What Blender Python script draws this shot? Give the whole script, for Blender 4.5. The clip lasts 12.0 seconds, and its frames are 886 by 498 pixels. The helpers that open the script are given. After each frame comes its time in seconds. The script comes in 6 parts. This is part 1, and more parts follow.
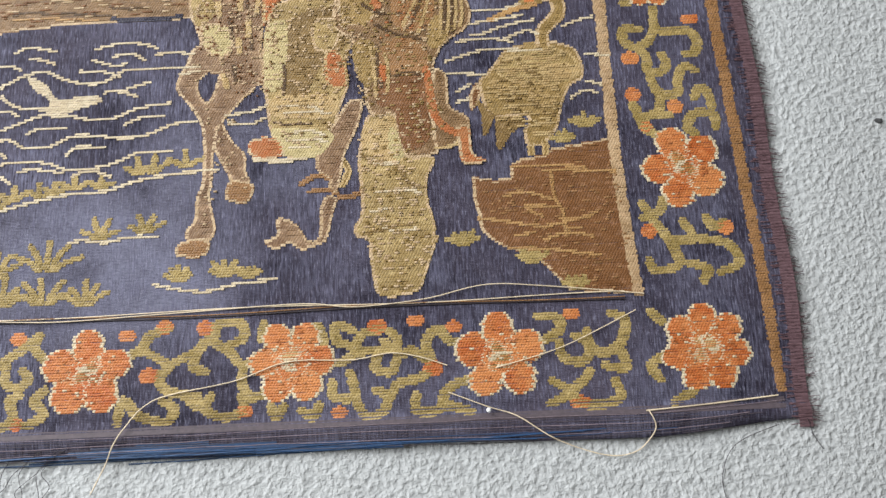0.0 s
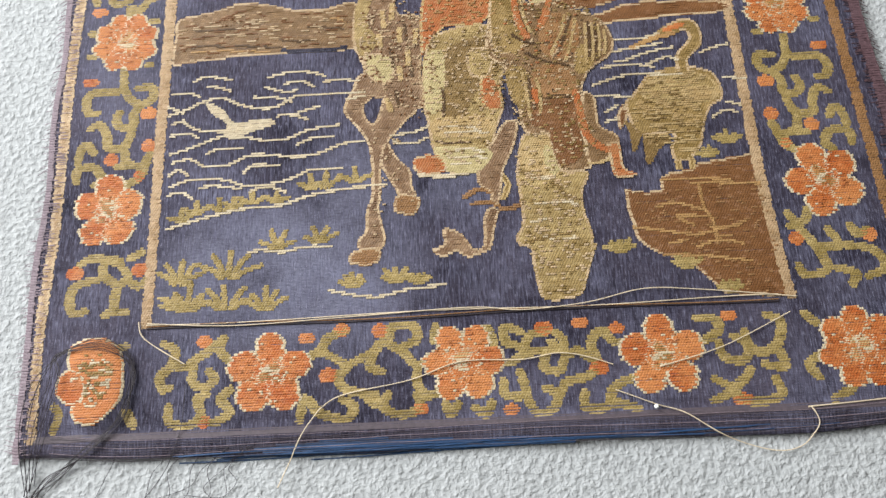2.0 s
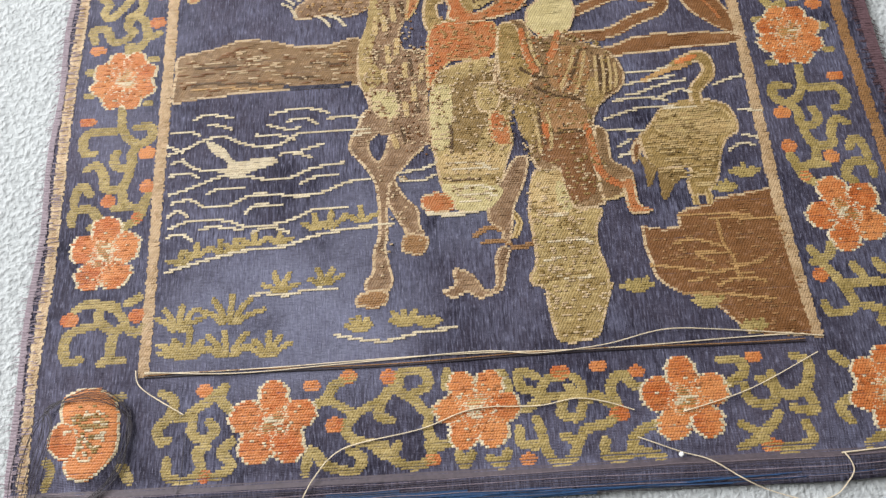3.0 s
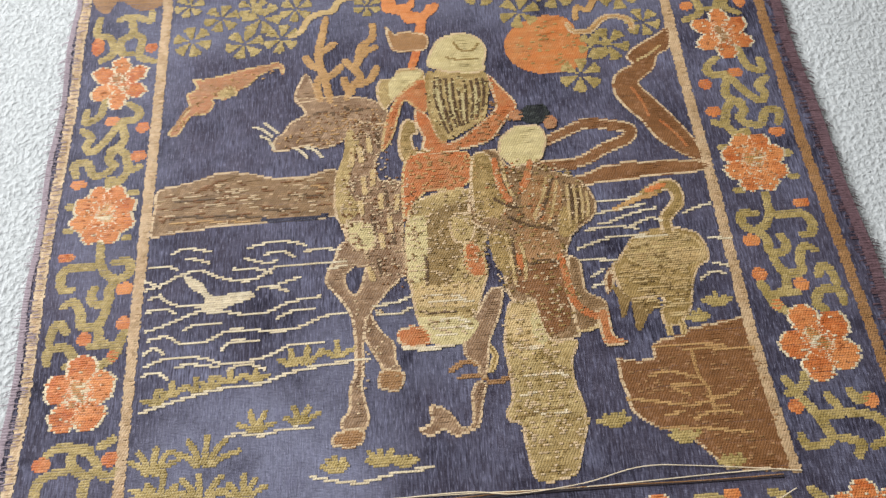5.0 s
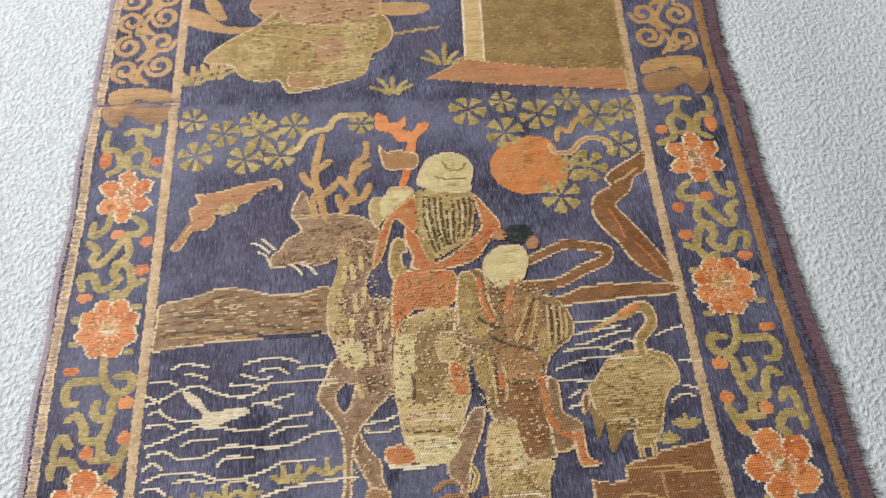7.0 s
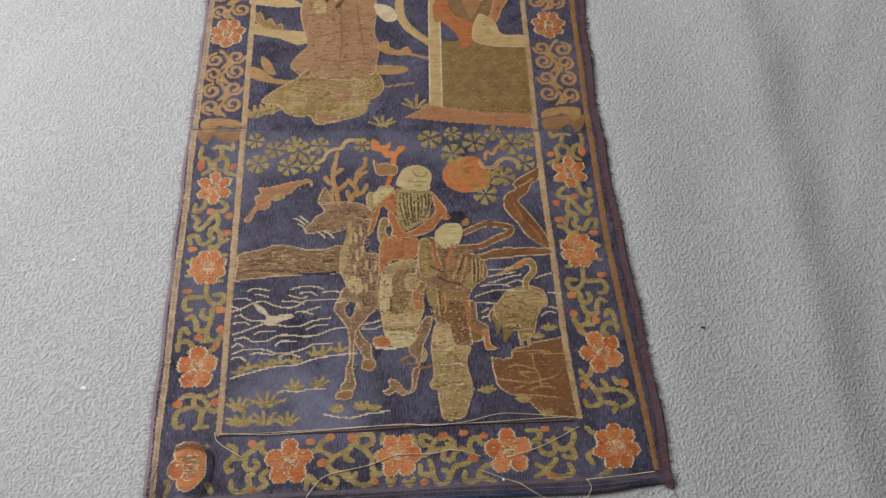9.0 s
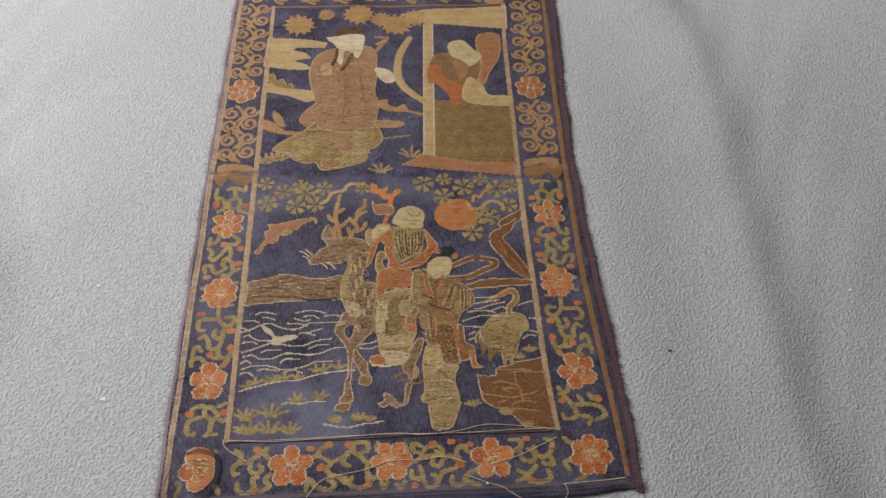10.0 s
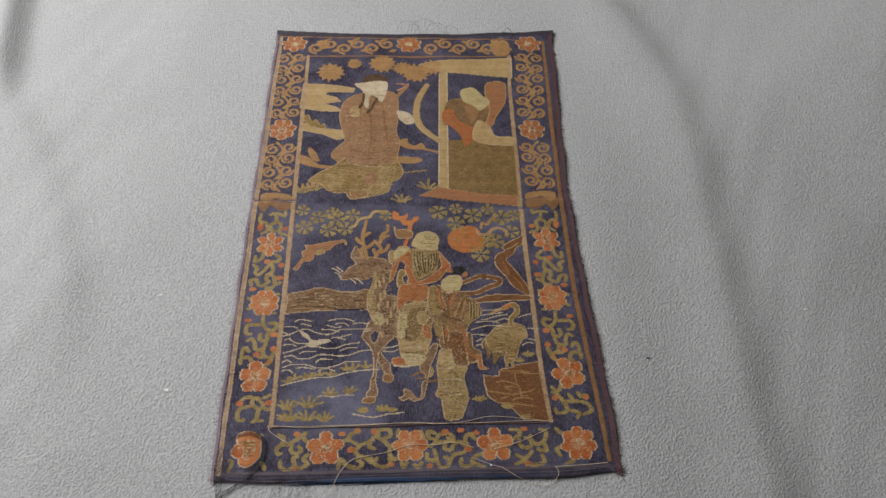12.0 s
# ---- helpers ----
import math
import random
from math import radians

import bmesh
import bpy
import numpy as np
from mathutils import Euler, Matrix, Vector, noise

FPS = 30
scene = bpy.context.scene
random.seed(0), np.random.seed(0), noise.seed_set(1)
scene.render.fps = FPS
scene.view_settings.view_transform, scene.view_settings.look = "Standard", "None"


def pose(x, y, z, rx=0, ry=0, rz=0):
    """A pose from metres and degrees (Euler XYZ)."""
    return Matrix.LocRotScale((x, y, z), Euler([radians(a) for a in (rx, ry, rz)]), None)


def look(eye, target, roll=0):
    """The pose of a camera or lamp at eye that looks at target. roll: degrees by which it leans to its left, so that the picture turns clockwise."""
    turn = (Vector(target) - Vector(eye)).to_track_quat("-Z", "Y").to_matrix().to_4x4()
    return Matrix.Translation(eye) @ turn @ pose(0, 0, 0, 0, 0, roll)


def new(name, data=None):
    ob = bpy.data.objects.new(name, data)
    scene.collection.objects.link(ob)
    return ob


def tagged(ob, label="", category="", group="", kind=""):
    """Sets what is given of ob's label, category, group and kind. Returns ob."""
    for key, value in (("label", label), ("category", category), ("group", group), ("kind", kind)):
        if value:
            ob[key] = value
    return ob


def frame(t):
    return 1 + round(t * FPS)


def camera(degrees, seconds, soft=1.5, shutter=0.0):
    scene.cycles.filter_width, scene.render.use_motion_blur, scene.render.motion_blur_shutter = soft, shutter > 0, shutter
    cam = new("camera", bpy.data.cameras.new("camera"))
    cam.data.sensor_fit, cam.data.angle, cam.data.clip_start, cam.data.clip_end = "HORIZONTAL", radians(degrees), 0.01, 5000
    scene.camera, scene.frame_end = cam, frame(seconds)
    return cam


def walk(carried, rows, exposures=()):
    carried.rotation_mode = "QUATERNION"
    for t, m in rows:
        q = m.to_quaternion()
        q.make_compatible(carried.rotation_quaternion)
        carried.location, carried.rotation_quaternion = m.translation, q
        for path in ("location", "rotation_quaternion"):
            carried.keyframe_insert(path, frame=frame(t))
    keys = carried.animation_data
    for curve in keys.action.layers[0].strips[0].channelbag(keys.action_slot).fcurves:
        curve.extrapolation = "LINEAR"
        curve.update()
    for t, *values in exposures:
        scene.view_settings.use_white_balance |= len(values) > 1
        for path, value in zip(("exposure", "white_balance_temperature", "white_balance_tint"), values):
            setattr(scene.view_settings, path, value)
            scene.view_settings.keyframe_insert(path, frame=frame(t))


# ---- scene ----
cam = camera(59.7, 12.0, 1.5)
PATH = [
    (0, (0.048, -0.022, 0.247), (0.041, 0.429, -1.701), -3.4),
    (0.5, (0.033, -0.027, 0.25), (0.034, 0.499, -1.68), -3.0),
    (1, (0.015, -0.037, 0.251), (-0.01, 0.52, -1.67), -5.4),
    (1.5, (0.002, -0.042, 0.26), (-0.038, 0.556, -1.648), -6.3),
    (2, (-0.003, -0.043, 0.258), (-0.039, 0.573, -1.644), -6.0),
    (2.5, (-0.007, -0.042, 0.253), (-0.034, 0.627, -1.631), -5.3),
    (3, (-0.007, -0.037, 0.249), (-0.034, 0.66, -1.626), -5.6),
    (3.2, (-0.006, -0.041, 0.245), (-0.032, 0.733, -1.599), -5.5),
    (4.8, (-0.002, -0.019, 0.256), (0.019, 0.836, -1.552), -3.1),
    (5, (0.0, -0.015, 0.26), (0.008, 0.83, -1.553), -3.9),
    (5.5, (0.003, -0.005, 0.268), (0.022, 0.873, -1.529), -3.1),
    (6, (0.004, 0.002, 0.273), (0.023, 0.904, -1.512), -2.9),
    (6.5, (0.005, 0.008, 0.281), (0.026, 0.937, -1.49), -2.7),
    (7, (0.005, 0.009, 0.291), (0.035, 0.921, -1.489), -2.0),
    (7.2, (0.007, 0.006, 0.308), (0.025, 0.872, -1.495), -2.5),
    (8.8, (0.015, -0.092, 0.458), (0.061, 0.807, -1.328), 0.4),
    (9, (0.015, -0.101, 0.47), (0.076, 0.806, -1.312), 1.1),
    (9.5, (0.014, -0.137, 0.484), (0.098, 0.878, -1.238), 2.2),
    (10, (0.013, -0.161, 0.5), (0.1, 0.931, -1.174), 2.2),
    (10.5, (0.012, -0.188, 0.533), (0.084, 0.921, -1.13), 2.4),
    (11, (0.014, -0.208, 0.553), (0.095, 0.919, -1.097), 3.2),
    (11.5, (0.009, -0.212, 0.568), (0.112, 0.937, -1.066), 3.9),
    (12, (0.0, -0.221, 0.578), (0.082, 0.931, -1.055), 2.7),
]

EXPOSURES = [(0.0, -0.02, 6550, 10), (3.0, -0.02, 6550, 10), (6.0, -0.05, 6550, 10), (7.0, -0.10, 6550, 10), (7.8, -0.42, 6600, 11), (8.8, -0.72, 6740, 13), (9.5, -0.77, 6780, 14), (10.5, -0.86, 6800, 15), (12.0, -0.97, 6820, 15)]

CLOTH = Matrix.Translation((0, 0, 0.0022))  # the path counts from the face of the brocade
walk(cam, [(t, CLOTH @ look(eye, target, roll)) for t, eye, target, roll in PATH], EXPOSURES)

# ---- world and light: daylight from a window beside the bed ----
world = bpy.data.worlds.new("daylight")
scene.world = world
world.use_nodes = True
wn, wl = world.node_tree.nodes, world.node_tree.links
sky = wn.new("ShaderNodeTexSky")
sky.sky_type, sky.sun_disc = "NISHITA", False
sky.sun_elevation, sky.sun_rotation = radians(40), radians(200)
wn["Background"].inputs["Strength"].default_value = 0.1
wl.new(sky.outputs["Color"], wn["Background"].inputs["Color"])


def window_light(name, watts, width, height, m, colour):
    data = bpy.data.lights.new(name, "AREA")
    data.shape, data.size, data.size_y, data.energy, data.color = "RECTANGLE", width, height, watts, colour
    ob = new(name, data)
    ob.matrix_world = m
    return ob


window_light("window_light", 54, 1.3, 1.1, look((-0.88, 0.60, 0.92), (0.0, 0.26, 0.15)), (0.95, 0.98, 1.0))


# ---- materials ----
def shader(name, rough=0.6, spec=0.4, metal=0.0, sheen=0.0):
    m = bpy.data.materials.new(name)
    m.use_nodes = True
    b = m.node_tree.nodes["Principled BSDF"]
    b.inputs["Roughness"].default_value, b.inputs["Metallic"].default_value = rough, metal
    b.inputs["Specular IOR Level"].default_value = spec
    b.inputs["Sheen Weight"].default_value = sheen
    return m, m.node_tree.nodes, m.node_tree.links, b


def node(nodes, kind, **values):
    n = nodes.new("ShaderNode" + kind)
    for key, value in values.items():
        n.inputs[key.replace("_", " ")].default_value = value
    return n


def math_node(nodes, links, op, a, b=0.0):
    n = nodes.new("ShaderNodeMath")
    n.operation = op
    for socket, v in zip(n.inputs, (a, b)):
        if isinstance(v, (int, float)):
            socket.default_value = v
        else:
            links.new(v, socket)
    return n.outputs[0]


def mix(nodes, links, f, a, b, blend="MIX"):
    n = nodes.new("ShaderNodeMix")
    n.data_type, n.blend_type = "RGBA", blend
    for i, v in ((0, f), (6, a), (7, b)):
        if isinstance(v, (int, float)):
            n.inputs[i].default_value = v
        elif isinstance(v, tuple):
            n.inputs[i].default_value = (*v, 1)
        else:
            links.new(v, n.inputs[i])
    return n.outputs[2]


def noise_at(nodes, links, vector, scale, detail=3.0, rough=0.55):
    n = node(nodes, "TexNoise", Scale=scale, Detail=detail, Roughness=rough)
    links.new(vector, n.inputs["Vector"])
    return n.outputs["Fac"]


PITCH = 0.85  # mm from one weft to the next


def thread_material(name, colour, other, rough=0.42, tie=0.5, fleck=0.3, metal=0.0, spec=0.2, vary=None):
    """Silk or gilt weft: mottled with wear, and crossed by the fine warp that ties it down in a steep twill."""
    colour, other = tuple(0.87 * c for c in colour), tuple(0.87 * c for c in other)
    m, n, l, b = shader(name, rough, spec, metal)
    place = n.new("ShaderNodeTexCoord").outputs["Object"]
    xyz = n.new("ShaderNodeSeparateXYZ")
    l.new(place, xyz.inputs[0])
    row = math_node(n, l, "FLOOR", math_node(n, l, "DIVIDE", xyz.outputs[1], PITCH / 1000))
    # every pick a little different, and broken lengths of older and newer thread along it
    pick = n.new("ShaderNodeTexWhiteNoise")
    pick.noise_dimensions = "1D"
    l.new(row, pick.inputs["W"])
    stretch = math_node(n, l, "FLOOR", math_node(n, l, "ADD", math_node(n, l, "MULTIPLY", xyz.outputs[0], 620.0), math_node(n, l, "MULTIPLY", pick.outputs["Value"], 9.0)))
    cell = n.new("ShaderNodeCombineXYZ")
    l.new(stretch, cell.inputs[0])
    l.new(row, cell.inputs[1])
    length = n.new("ShaderNodeTexWhiteNoise")
    length.noise_dimensions = "2D"
    l.new(cell.outputs[0], length.inputs["Vector"])
    worn = noise_at(n, l, place, 120.0, 5.0, 0.7)
    blend = math_node(n, l, "ADD", worn, math_node(n, l, "MULTIPLY", math_node(n, l, "SUBTRACT", length.outputs["Value"], 0.5), 0.12))
    ramp = node(n, "MapRange", From_Min=0.36, From_Max=0.64)
    l.new(blend, ramp.inputs["Value"])
    base = mix(n, l, ramp.outputs[0], colour, other)
    rub = node(n, "MapRange", From_Min=0.55, From_Max=0.75, To_Max=0.55)
    l.new(noise_at(n, l, place, 330.0, 3.0, 0.6), rub.inputs["Value"])
    base = mix(n, l, rub.outputs[0], base, tuple(0.55 * c for c in colour))
    pale = math_node(n, l, "MULTIPLY", math_node(n, l, "GREATER_THAN", length.outputs["Value"], 0.90), fleck)
    base = mix(n, l, pale, base, tuple(min(0.75, 1.4 * c + 0.05) for c in other))
    shade = node(n, "MapRange", To_Min=0.92, To_Max=1.08)
    l.new(pick.outputs["Value"], shade.inputs["Value"])
    grey = n.new("ShaderNodeCombineColor")
    for s in grey.inputs:
        l.new(shade.outputs[0], s)
    base = mix(n, l, 1.0, base, grey.outputs[0], "MULTIPLY")
    if vary:
        dye = node(n, "MapRange", From_Min=0.35, To_Max=0.6)
        l.new(n.new("ShaderNodeObjectInfo").outputs["Random"], dye.inputs["Value"])
        base = mix(n, l, dye.outputs[0], base, vary)
    # steep twill: the tie-downs climb to the right, a little over a millimetre apart
    wander = math_node(n, l, "MULTIPLY", noise_at(n, l, place, 500.0, 3.0, 0.7), 0.0014)
    slope = math_node(n, l, "ADD", math_node(n, l, "SUBTRACT", xyz.outputs[0], math_node(n, l, "MULTIPLY", xyz.outputs[1], 0.55)), wander)
    wave = math_node(n, l, "SINE", math_node(n, l, "MULTIPLY", slope, 2 * math.pi / 0.00100))
    knot = node(n, "MapRange", From_Min=-0.25, From_Max=0.95)
    l.new(wave, knot.inputs["Value"])
    # valleys of the twill are shaded in the colour as well as the bump
    base = mix(n, l, math_node(n, l, "MULTIPLY", knot.outputs[0], tie), base, tuple(0.28 * c for c in colour))
    l.new(base, b.inputs["Base Color"])
    fibre = noise_at(n, l, place, 2600.0, 2.0)
    high = math_node(n, l, "ADD", math_node(n, l, "MULTIPLY", knot.outputs[0], -1.0), fibre)
    bump = node(n, "Bump", Strength=0.45, Distance=0.0002)
    l.new(high, bump.inputs["Height"])
    l.new(bump.outputs[0], b.inputs["Normal"])
    return m


OLIVE = thread_material("olive_silk", (0.27, 0.19, 0.06), (0.43, 0.315, 0.125), 0.36, 0.15, 0.2)
OLIVEDARK = thread_material("olive_brown_silk", (0.19, 0.115, 0.04), (0.27, 0.17, 0.062), 0.42, 0.3)
TAN = thread_material("tan_silk", (0.35, 0.185, 0.08), (0.26, 0.13, 0.05), 0.36, 0.2, 0.2)
GILT = thread_material("tan_gilt", (0.47, 0.275, 0.11), (0.36, 0.195, 0.072), 0.36, 0.1, 0.15)
BROWN = thread_material("brown_silk", (0.175, 0.074, 0.026), (0.225, 0.10, 0.038), 0.42, 0.25)
DEER = thread_material("fawn_silk", (0.185, 0.10, 0.05), (0.33, 0.205, 0.115), 0.42, 0.34)
UMBER = thread_material("umber_silk", (0.18, 0.10, 0.042), (0.28, 0.165, 0.078), 0.42, 0.34)
GOLD = thread_material("gold_silk", (0.29, 0.19, 0.068), (0.45, 0.32, 0.135), 0.42, 0.34)
OCHRE = thread_material("ochre_silk", (0.24, 0.15, 0.046), (0.38, 0.25, 0.095), 0.42, 0.34)
STRAW = thread_material("straw_gilt", (0.52, 0.37, 0.175), (0.42, 0.275, 0.115), 0.38, 0.2)
LINE = thread_material("beige_contour_silk", (0.60, 0.44, 0.27), (0.42, 0.28, 0.15), 0.36, 0.15, 0.6)
# strong pale flecks put the highlight glints of the gilt into its colour
BAND = thread_material("beige_gilt_band", (0.50, 0.345, 0.20), (0.33, 0.205, 0.10), 0.36, 0.06, 0.8)
PALE = thread_material("pale_straw_silk", (0.47, 0.37, 0.17), (0.55, 0.44, 0.22), 0.42, 0.28, 0.2)
CREAM = thread_material("cream_gilt", (0.66, 0.55, 0.38), (0.50, 0.39, 0.245), 0.40, 0.1, 0.3)
RUST = thread_material("orange_silk", (0.45, 0.115, 0.03), (0.57, 0.215, 0.072), 0.36, 0.15, 0.2, vary=(0.55, 0.23, 0.08))
RED = thread_material("vermilion_silk", (0.43, 0.125, 0.036), (0.40, 0.17, 0.065), 0.45, 0.3)
APRICOT = thread_material("apricot_silk", (0.42, 0.17, 0.075), (0.33, 0.165, 0.075), 0.42, 0.3)
ROSE = thread_material("rose_brown_silk", (0.40, 0.22, 0.11), (0.31, 0.165, 0.08), 0.42, 0.3, 0.15)
BARK = thread_material("dark_brown_silk", (0.09, 0.048, 0.02), (0.13, 0.072, 0.032))
BLACK = thread_material("black_silk", (0.015, 0.015, 0.017), (0.03, 0.034, 0.027))
GREYHEM = thread_material("grey_hem_silk", (0.085, 0.075, 0.09), (0.05, 0.042, 0.055))
SUN = thread_material("sun_orange_silk", (0.50, 0.155, 0.04), (0.46, 0.20, 0.07), 0.42, 0.3, 0.2)
NAVY = thread_material("navy_silk", (0.02, 0.018, 0.034), (0.035, 0.03, 0.052))


def ground_material():
    """Blue-violet silk ground: fine weft ribs, bleached warp streaks, rubbed, greyed areas and painted sheen."""
    m, n, l, b = shader("violet_silk_ground", 0.52, 0.14, 0.0, 0.0)
    place = n.new("ShaderNodeTexCoord").outputs["Object"]
    b.inputs["Specular Tint"].default_value = (0.82, 0.8, 1.0, 1)
    patch = node(n, "MapRange", From_Min=0.36, From_Max=0.66)
    l.new(noise_at(n, l, place, 17.0, 6.0, 0.74), patch.inputs["Value"])
    base = mix(n, l, patch.outputs[0], (0.013, 0.011, 0.019), (0.078, 0.066, 0.090))

    # dye rubbed away along the crease; lower corner wear also carries painted sheen
    def fade_and_sheen(centre, size, most):
        m = node(n, "Mapping")
        m.vector_type = "TEXTURE"
        m.inputs["Location"].default_value, m.inputs["Scale"].default_value = centre, size
        l.new(place, m.inputs["Vector"])
        d = n.new("ShaderNodeVectorMath")
        d.operation = "LENGTH"
        l.new(m.outputs[0], d.inputs[0])
        r = node(n, "MapRange", From_Min=0.5, From_Max=1.0, To_Min=most, To_Max=0.0)
        l.new(d.outputs["Value"], r.inputs["Value"])
        return math_node(n, l, "MULTIPLY", r.outputs[0], patch.outputs[0])

    for centre, size, most in (((-0.07, 0.222, 0), (0.10, 0.022, 1), 0.5), ((0.07, 0.222, 0), (0.09, 0.02, 1), 0.5), ((-0.065, 0.035, 0), (0.06, 0.035, 1), 0.75), ((-0.02, 0.07, 0), (0.05, 0.02, 1), 0.6), ((-0.125, 0.17, 0), (0.03, 0.09, 1), 0.5)):
        base = mix(n, l, fade_and_sheen(centre, size, most), base, (0.22, 0.225, 0.30))

    def combed(x, y, lo, hi, most):
        stretch = node(n, "Mapping")
        stretch.inputs["Scale"].default_value = (x, y, 1)
        l.new(place, stretch.inputs["Vector"])
        f = noise_at(n, l, stretch.outputs[0], 1.0, 2.0)
        r = node(n, "MapRange", From_Min=lo, From_Max=hi, To_Max=most)
        l.new(f, r.inputs["Value"])
        return f, r.outputs[0]

    rib, dark = combed(420, 1900, 0.42, 0.70, 0.4)
    base = mix(n, l, dark, base, (0.009, 0.007, 0.014))
    warp, pale = combed(1500, 130, 0.46, 0.74, 0.75)
    base = mix(n, l, pale, base, (0.11, 0.105, 0.155))
    bare = node(n, "MapRange", From_Min=0.47, From_Max=0.68)
    l.new(noise_at(n, l, place, 26.0, 5.0, 0.7), bare.inputs["Value"])
    comb, thin = combed(1900, 190, 0.38, 0.66, 0.85)
    base = mix(n, l, math_node(n, l, "MULTIPLY", thin, bare.outputs[0]), base, (0.18, 0.18, 0.255))
    strand, light = combed(2300, 330, 0.56, 0.74, 0.8)
    base = mix(n, l, light, base, (0.205, 0.20, 0.27))
    l.new(base, b.inputs["Base Color"])
    wave = node(n, "TexWave", Scale=640.0, Distortion=3.0, Detail=1.0, Detail_Scale=3.0)
    wave.bands_direction = "Y"
    l.new(place, wave.inputs["Vector"])
    high = math_node(n, l, "ADD", math_node(n, l, "MULTIPLY", wave.outputs["Fac"], 0.5), math_node(n, l, "ADD", math_node(n, l, "MULTIPLY", rib, 0.6), math_node(n, l, "ADD", warp, strand)))
    bump = node(n, "Bump", Strength=0.7, Distance=0.0003)
    l.new(high, bump.inputs["Height"])
    l.new(bump.outputs[0], b.inputs["Normal"])
    return m


def fleece_material():
    """Grey plush: a curled nap a few millimetres across, with soft darker and lighter brushing."""
    m, n, l, b = shader("grey_plush", 0.9, 0.12, 0.0, 0.25)
    b.inputs["Sheen Roughness"].default_value = 0.5
    place = n.new("ShaderNodeTexCoord").outputs["Object"]
    warp = node(n, "TexNoise", Scale=240.0, Detail=1.0)
    l.new(place, warp.inputs["Vector"])
    bent = n.new("ShaderNodeVectorMath")
    bent.operation = "MULTIPLY_ADD"
    bent.inputs[1].default_value = (0.0011, 0.0011, 0.0011)
    l.new(warp.outputs["Color"], bent.inputs[0])
    l.new(place, bent.inputs[2])
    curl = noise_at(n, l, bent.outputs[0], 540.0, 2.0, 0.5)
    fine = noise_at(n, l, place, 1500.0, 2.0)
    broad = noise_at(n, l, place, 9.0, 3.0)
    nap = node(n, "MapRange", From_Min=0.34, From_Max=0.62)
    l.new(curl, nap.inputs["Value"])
    # the curl height also tints the nap: shade of its hollows put into the colour
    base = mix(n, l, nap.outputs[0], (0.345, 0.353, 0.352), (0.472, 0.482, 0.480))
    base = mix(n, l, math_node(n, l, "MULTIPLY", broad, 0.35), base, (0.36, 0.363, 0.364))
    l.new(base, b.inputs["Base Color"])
    high = math_node(n, l, "ADD", curl, math_node(n, l, "MULTIPLY", fine, 0.18))
    bump = node(n, "Bump", Strength=0.75, Distance=0.0020)
    l.new(high, bump.inputs["Height"])
    l.new(bump.outputs[0], b.inputs["Normal"])
    return m


def plain_material(name, colour, rough=0.6, grain=60.0, depth=0.15, spec=0.4):
    m, n, l, b = shader(name, rough, spec)
    place = n.new("ShaderNodeTexCoord").outputs["Object"]
    f = noise_at(n, l, place, grain, 4.0)
    dark = tuple(c * (1 - depth) for c in colour)
    l.new(mix(n, l, f, dark, tuple(min(1, c * (1 + depth)) for c in colour)), b.inputs["Base Color"])
    bump = node(n, "Bump", Strength=0.2, Distance=0.001)
    l.new(f, bump.inputs["Height"])
    l.new(bump.outputs[0], b.inputs["Normal"])
    return m


GROUND = ground_material()
FLEECE = fleece_material()
MAROON = plain_material("maroon_selvage_silk", (0.11, 0.06, 0.068), 0.65, 900, 0.5)
MAUVE = plain_material("mauve_selvage_silk", (0.22, 0.165, 0.185), 0.6, 900, 0.5)
DARKHEM = plain_material("dark_hem_silk", (0.075, 0.057, 0.066), 0.65, 700, 0.5)
BLUE = plain_material("blue_silk_strand", (0.022, 0.06, 0.14), 0.45, 900, 0.5)
HAIR = plain_material("dark_loose_silk", (0.03, 0.022, 0.026), 0.5, 900, 0.3)
STRAND = plain_material("cream_loose_silk", (0.66, 0.54, 0.38), 0.4, 60, 0.35)
LINT = plain_material("white_lint", (0.8, 0.8, 0.78), 0.9, 900, 0.1)
SPECK = plain_material("dark_lint", (0.05, 0.05, 0.05), 0.9, 900, 0.1)
PAINT = plain_material("stone_wall_paint", (0.42, 0.41, 0.39), 0.8, 12, 0.04)
BOARD = plain_material("oak_floorboard", (0.30, 0.19, 0.10), 0.5, 9, 0.25)
TICKING = plain_material("white_mattress_ticking", (0.7, 0.69, 0.66), 0.85, 200, 0.06)

# ---- shapes in the plane of the cloth, in millimetres ----
MM = 0.001


def spline(xy, closed=False, steps=7):
    p = [Vector(q) for q in xy]
    n = len(p)
    out = []
    for i in range(n if closed else n - 1):
        a, b, c, d = (p[(i + k) % n] if closed else p[min(max(i + k, 0), n - 1)] for k in (-1, 0, 1, 2))
        for s in range(steps):
            u = s / steps
            out.append(0.5 * ((2 * b) + (c - a) * u + (2 * a - 5 * b + 4 * c - d) * u * u + (3 * b - a - 3 * c + d) * u ** 3))
    if not closed:
        out.append(p[-1])
    return np.array([tuple(v) for v in out])


def pairs(xy):
    return list(zip(xy[::2], xy[1::2]))


def bounds(pts, pad):
    return (pts[:, 0].min() - pad, pts[:, 0].max() + pad, pts[:, 1].min() - pad, pts[:, 1].max() + pad)


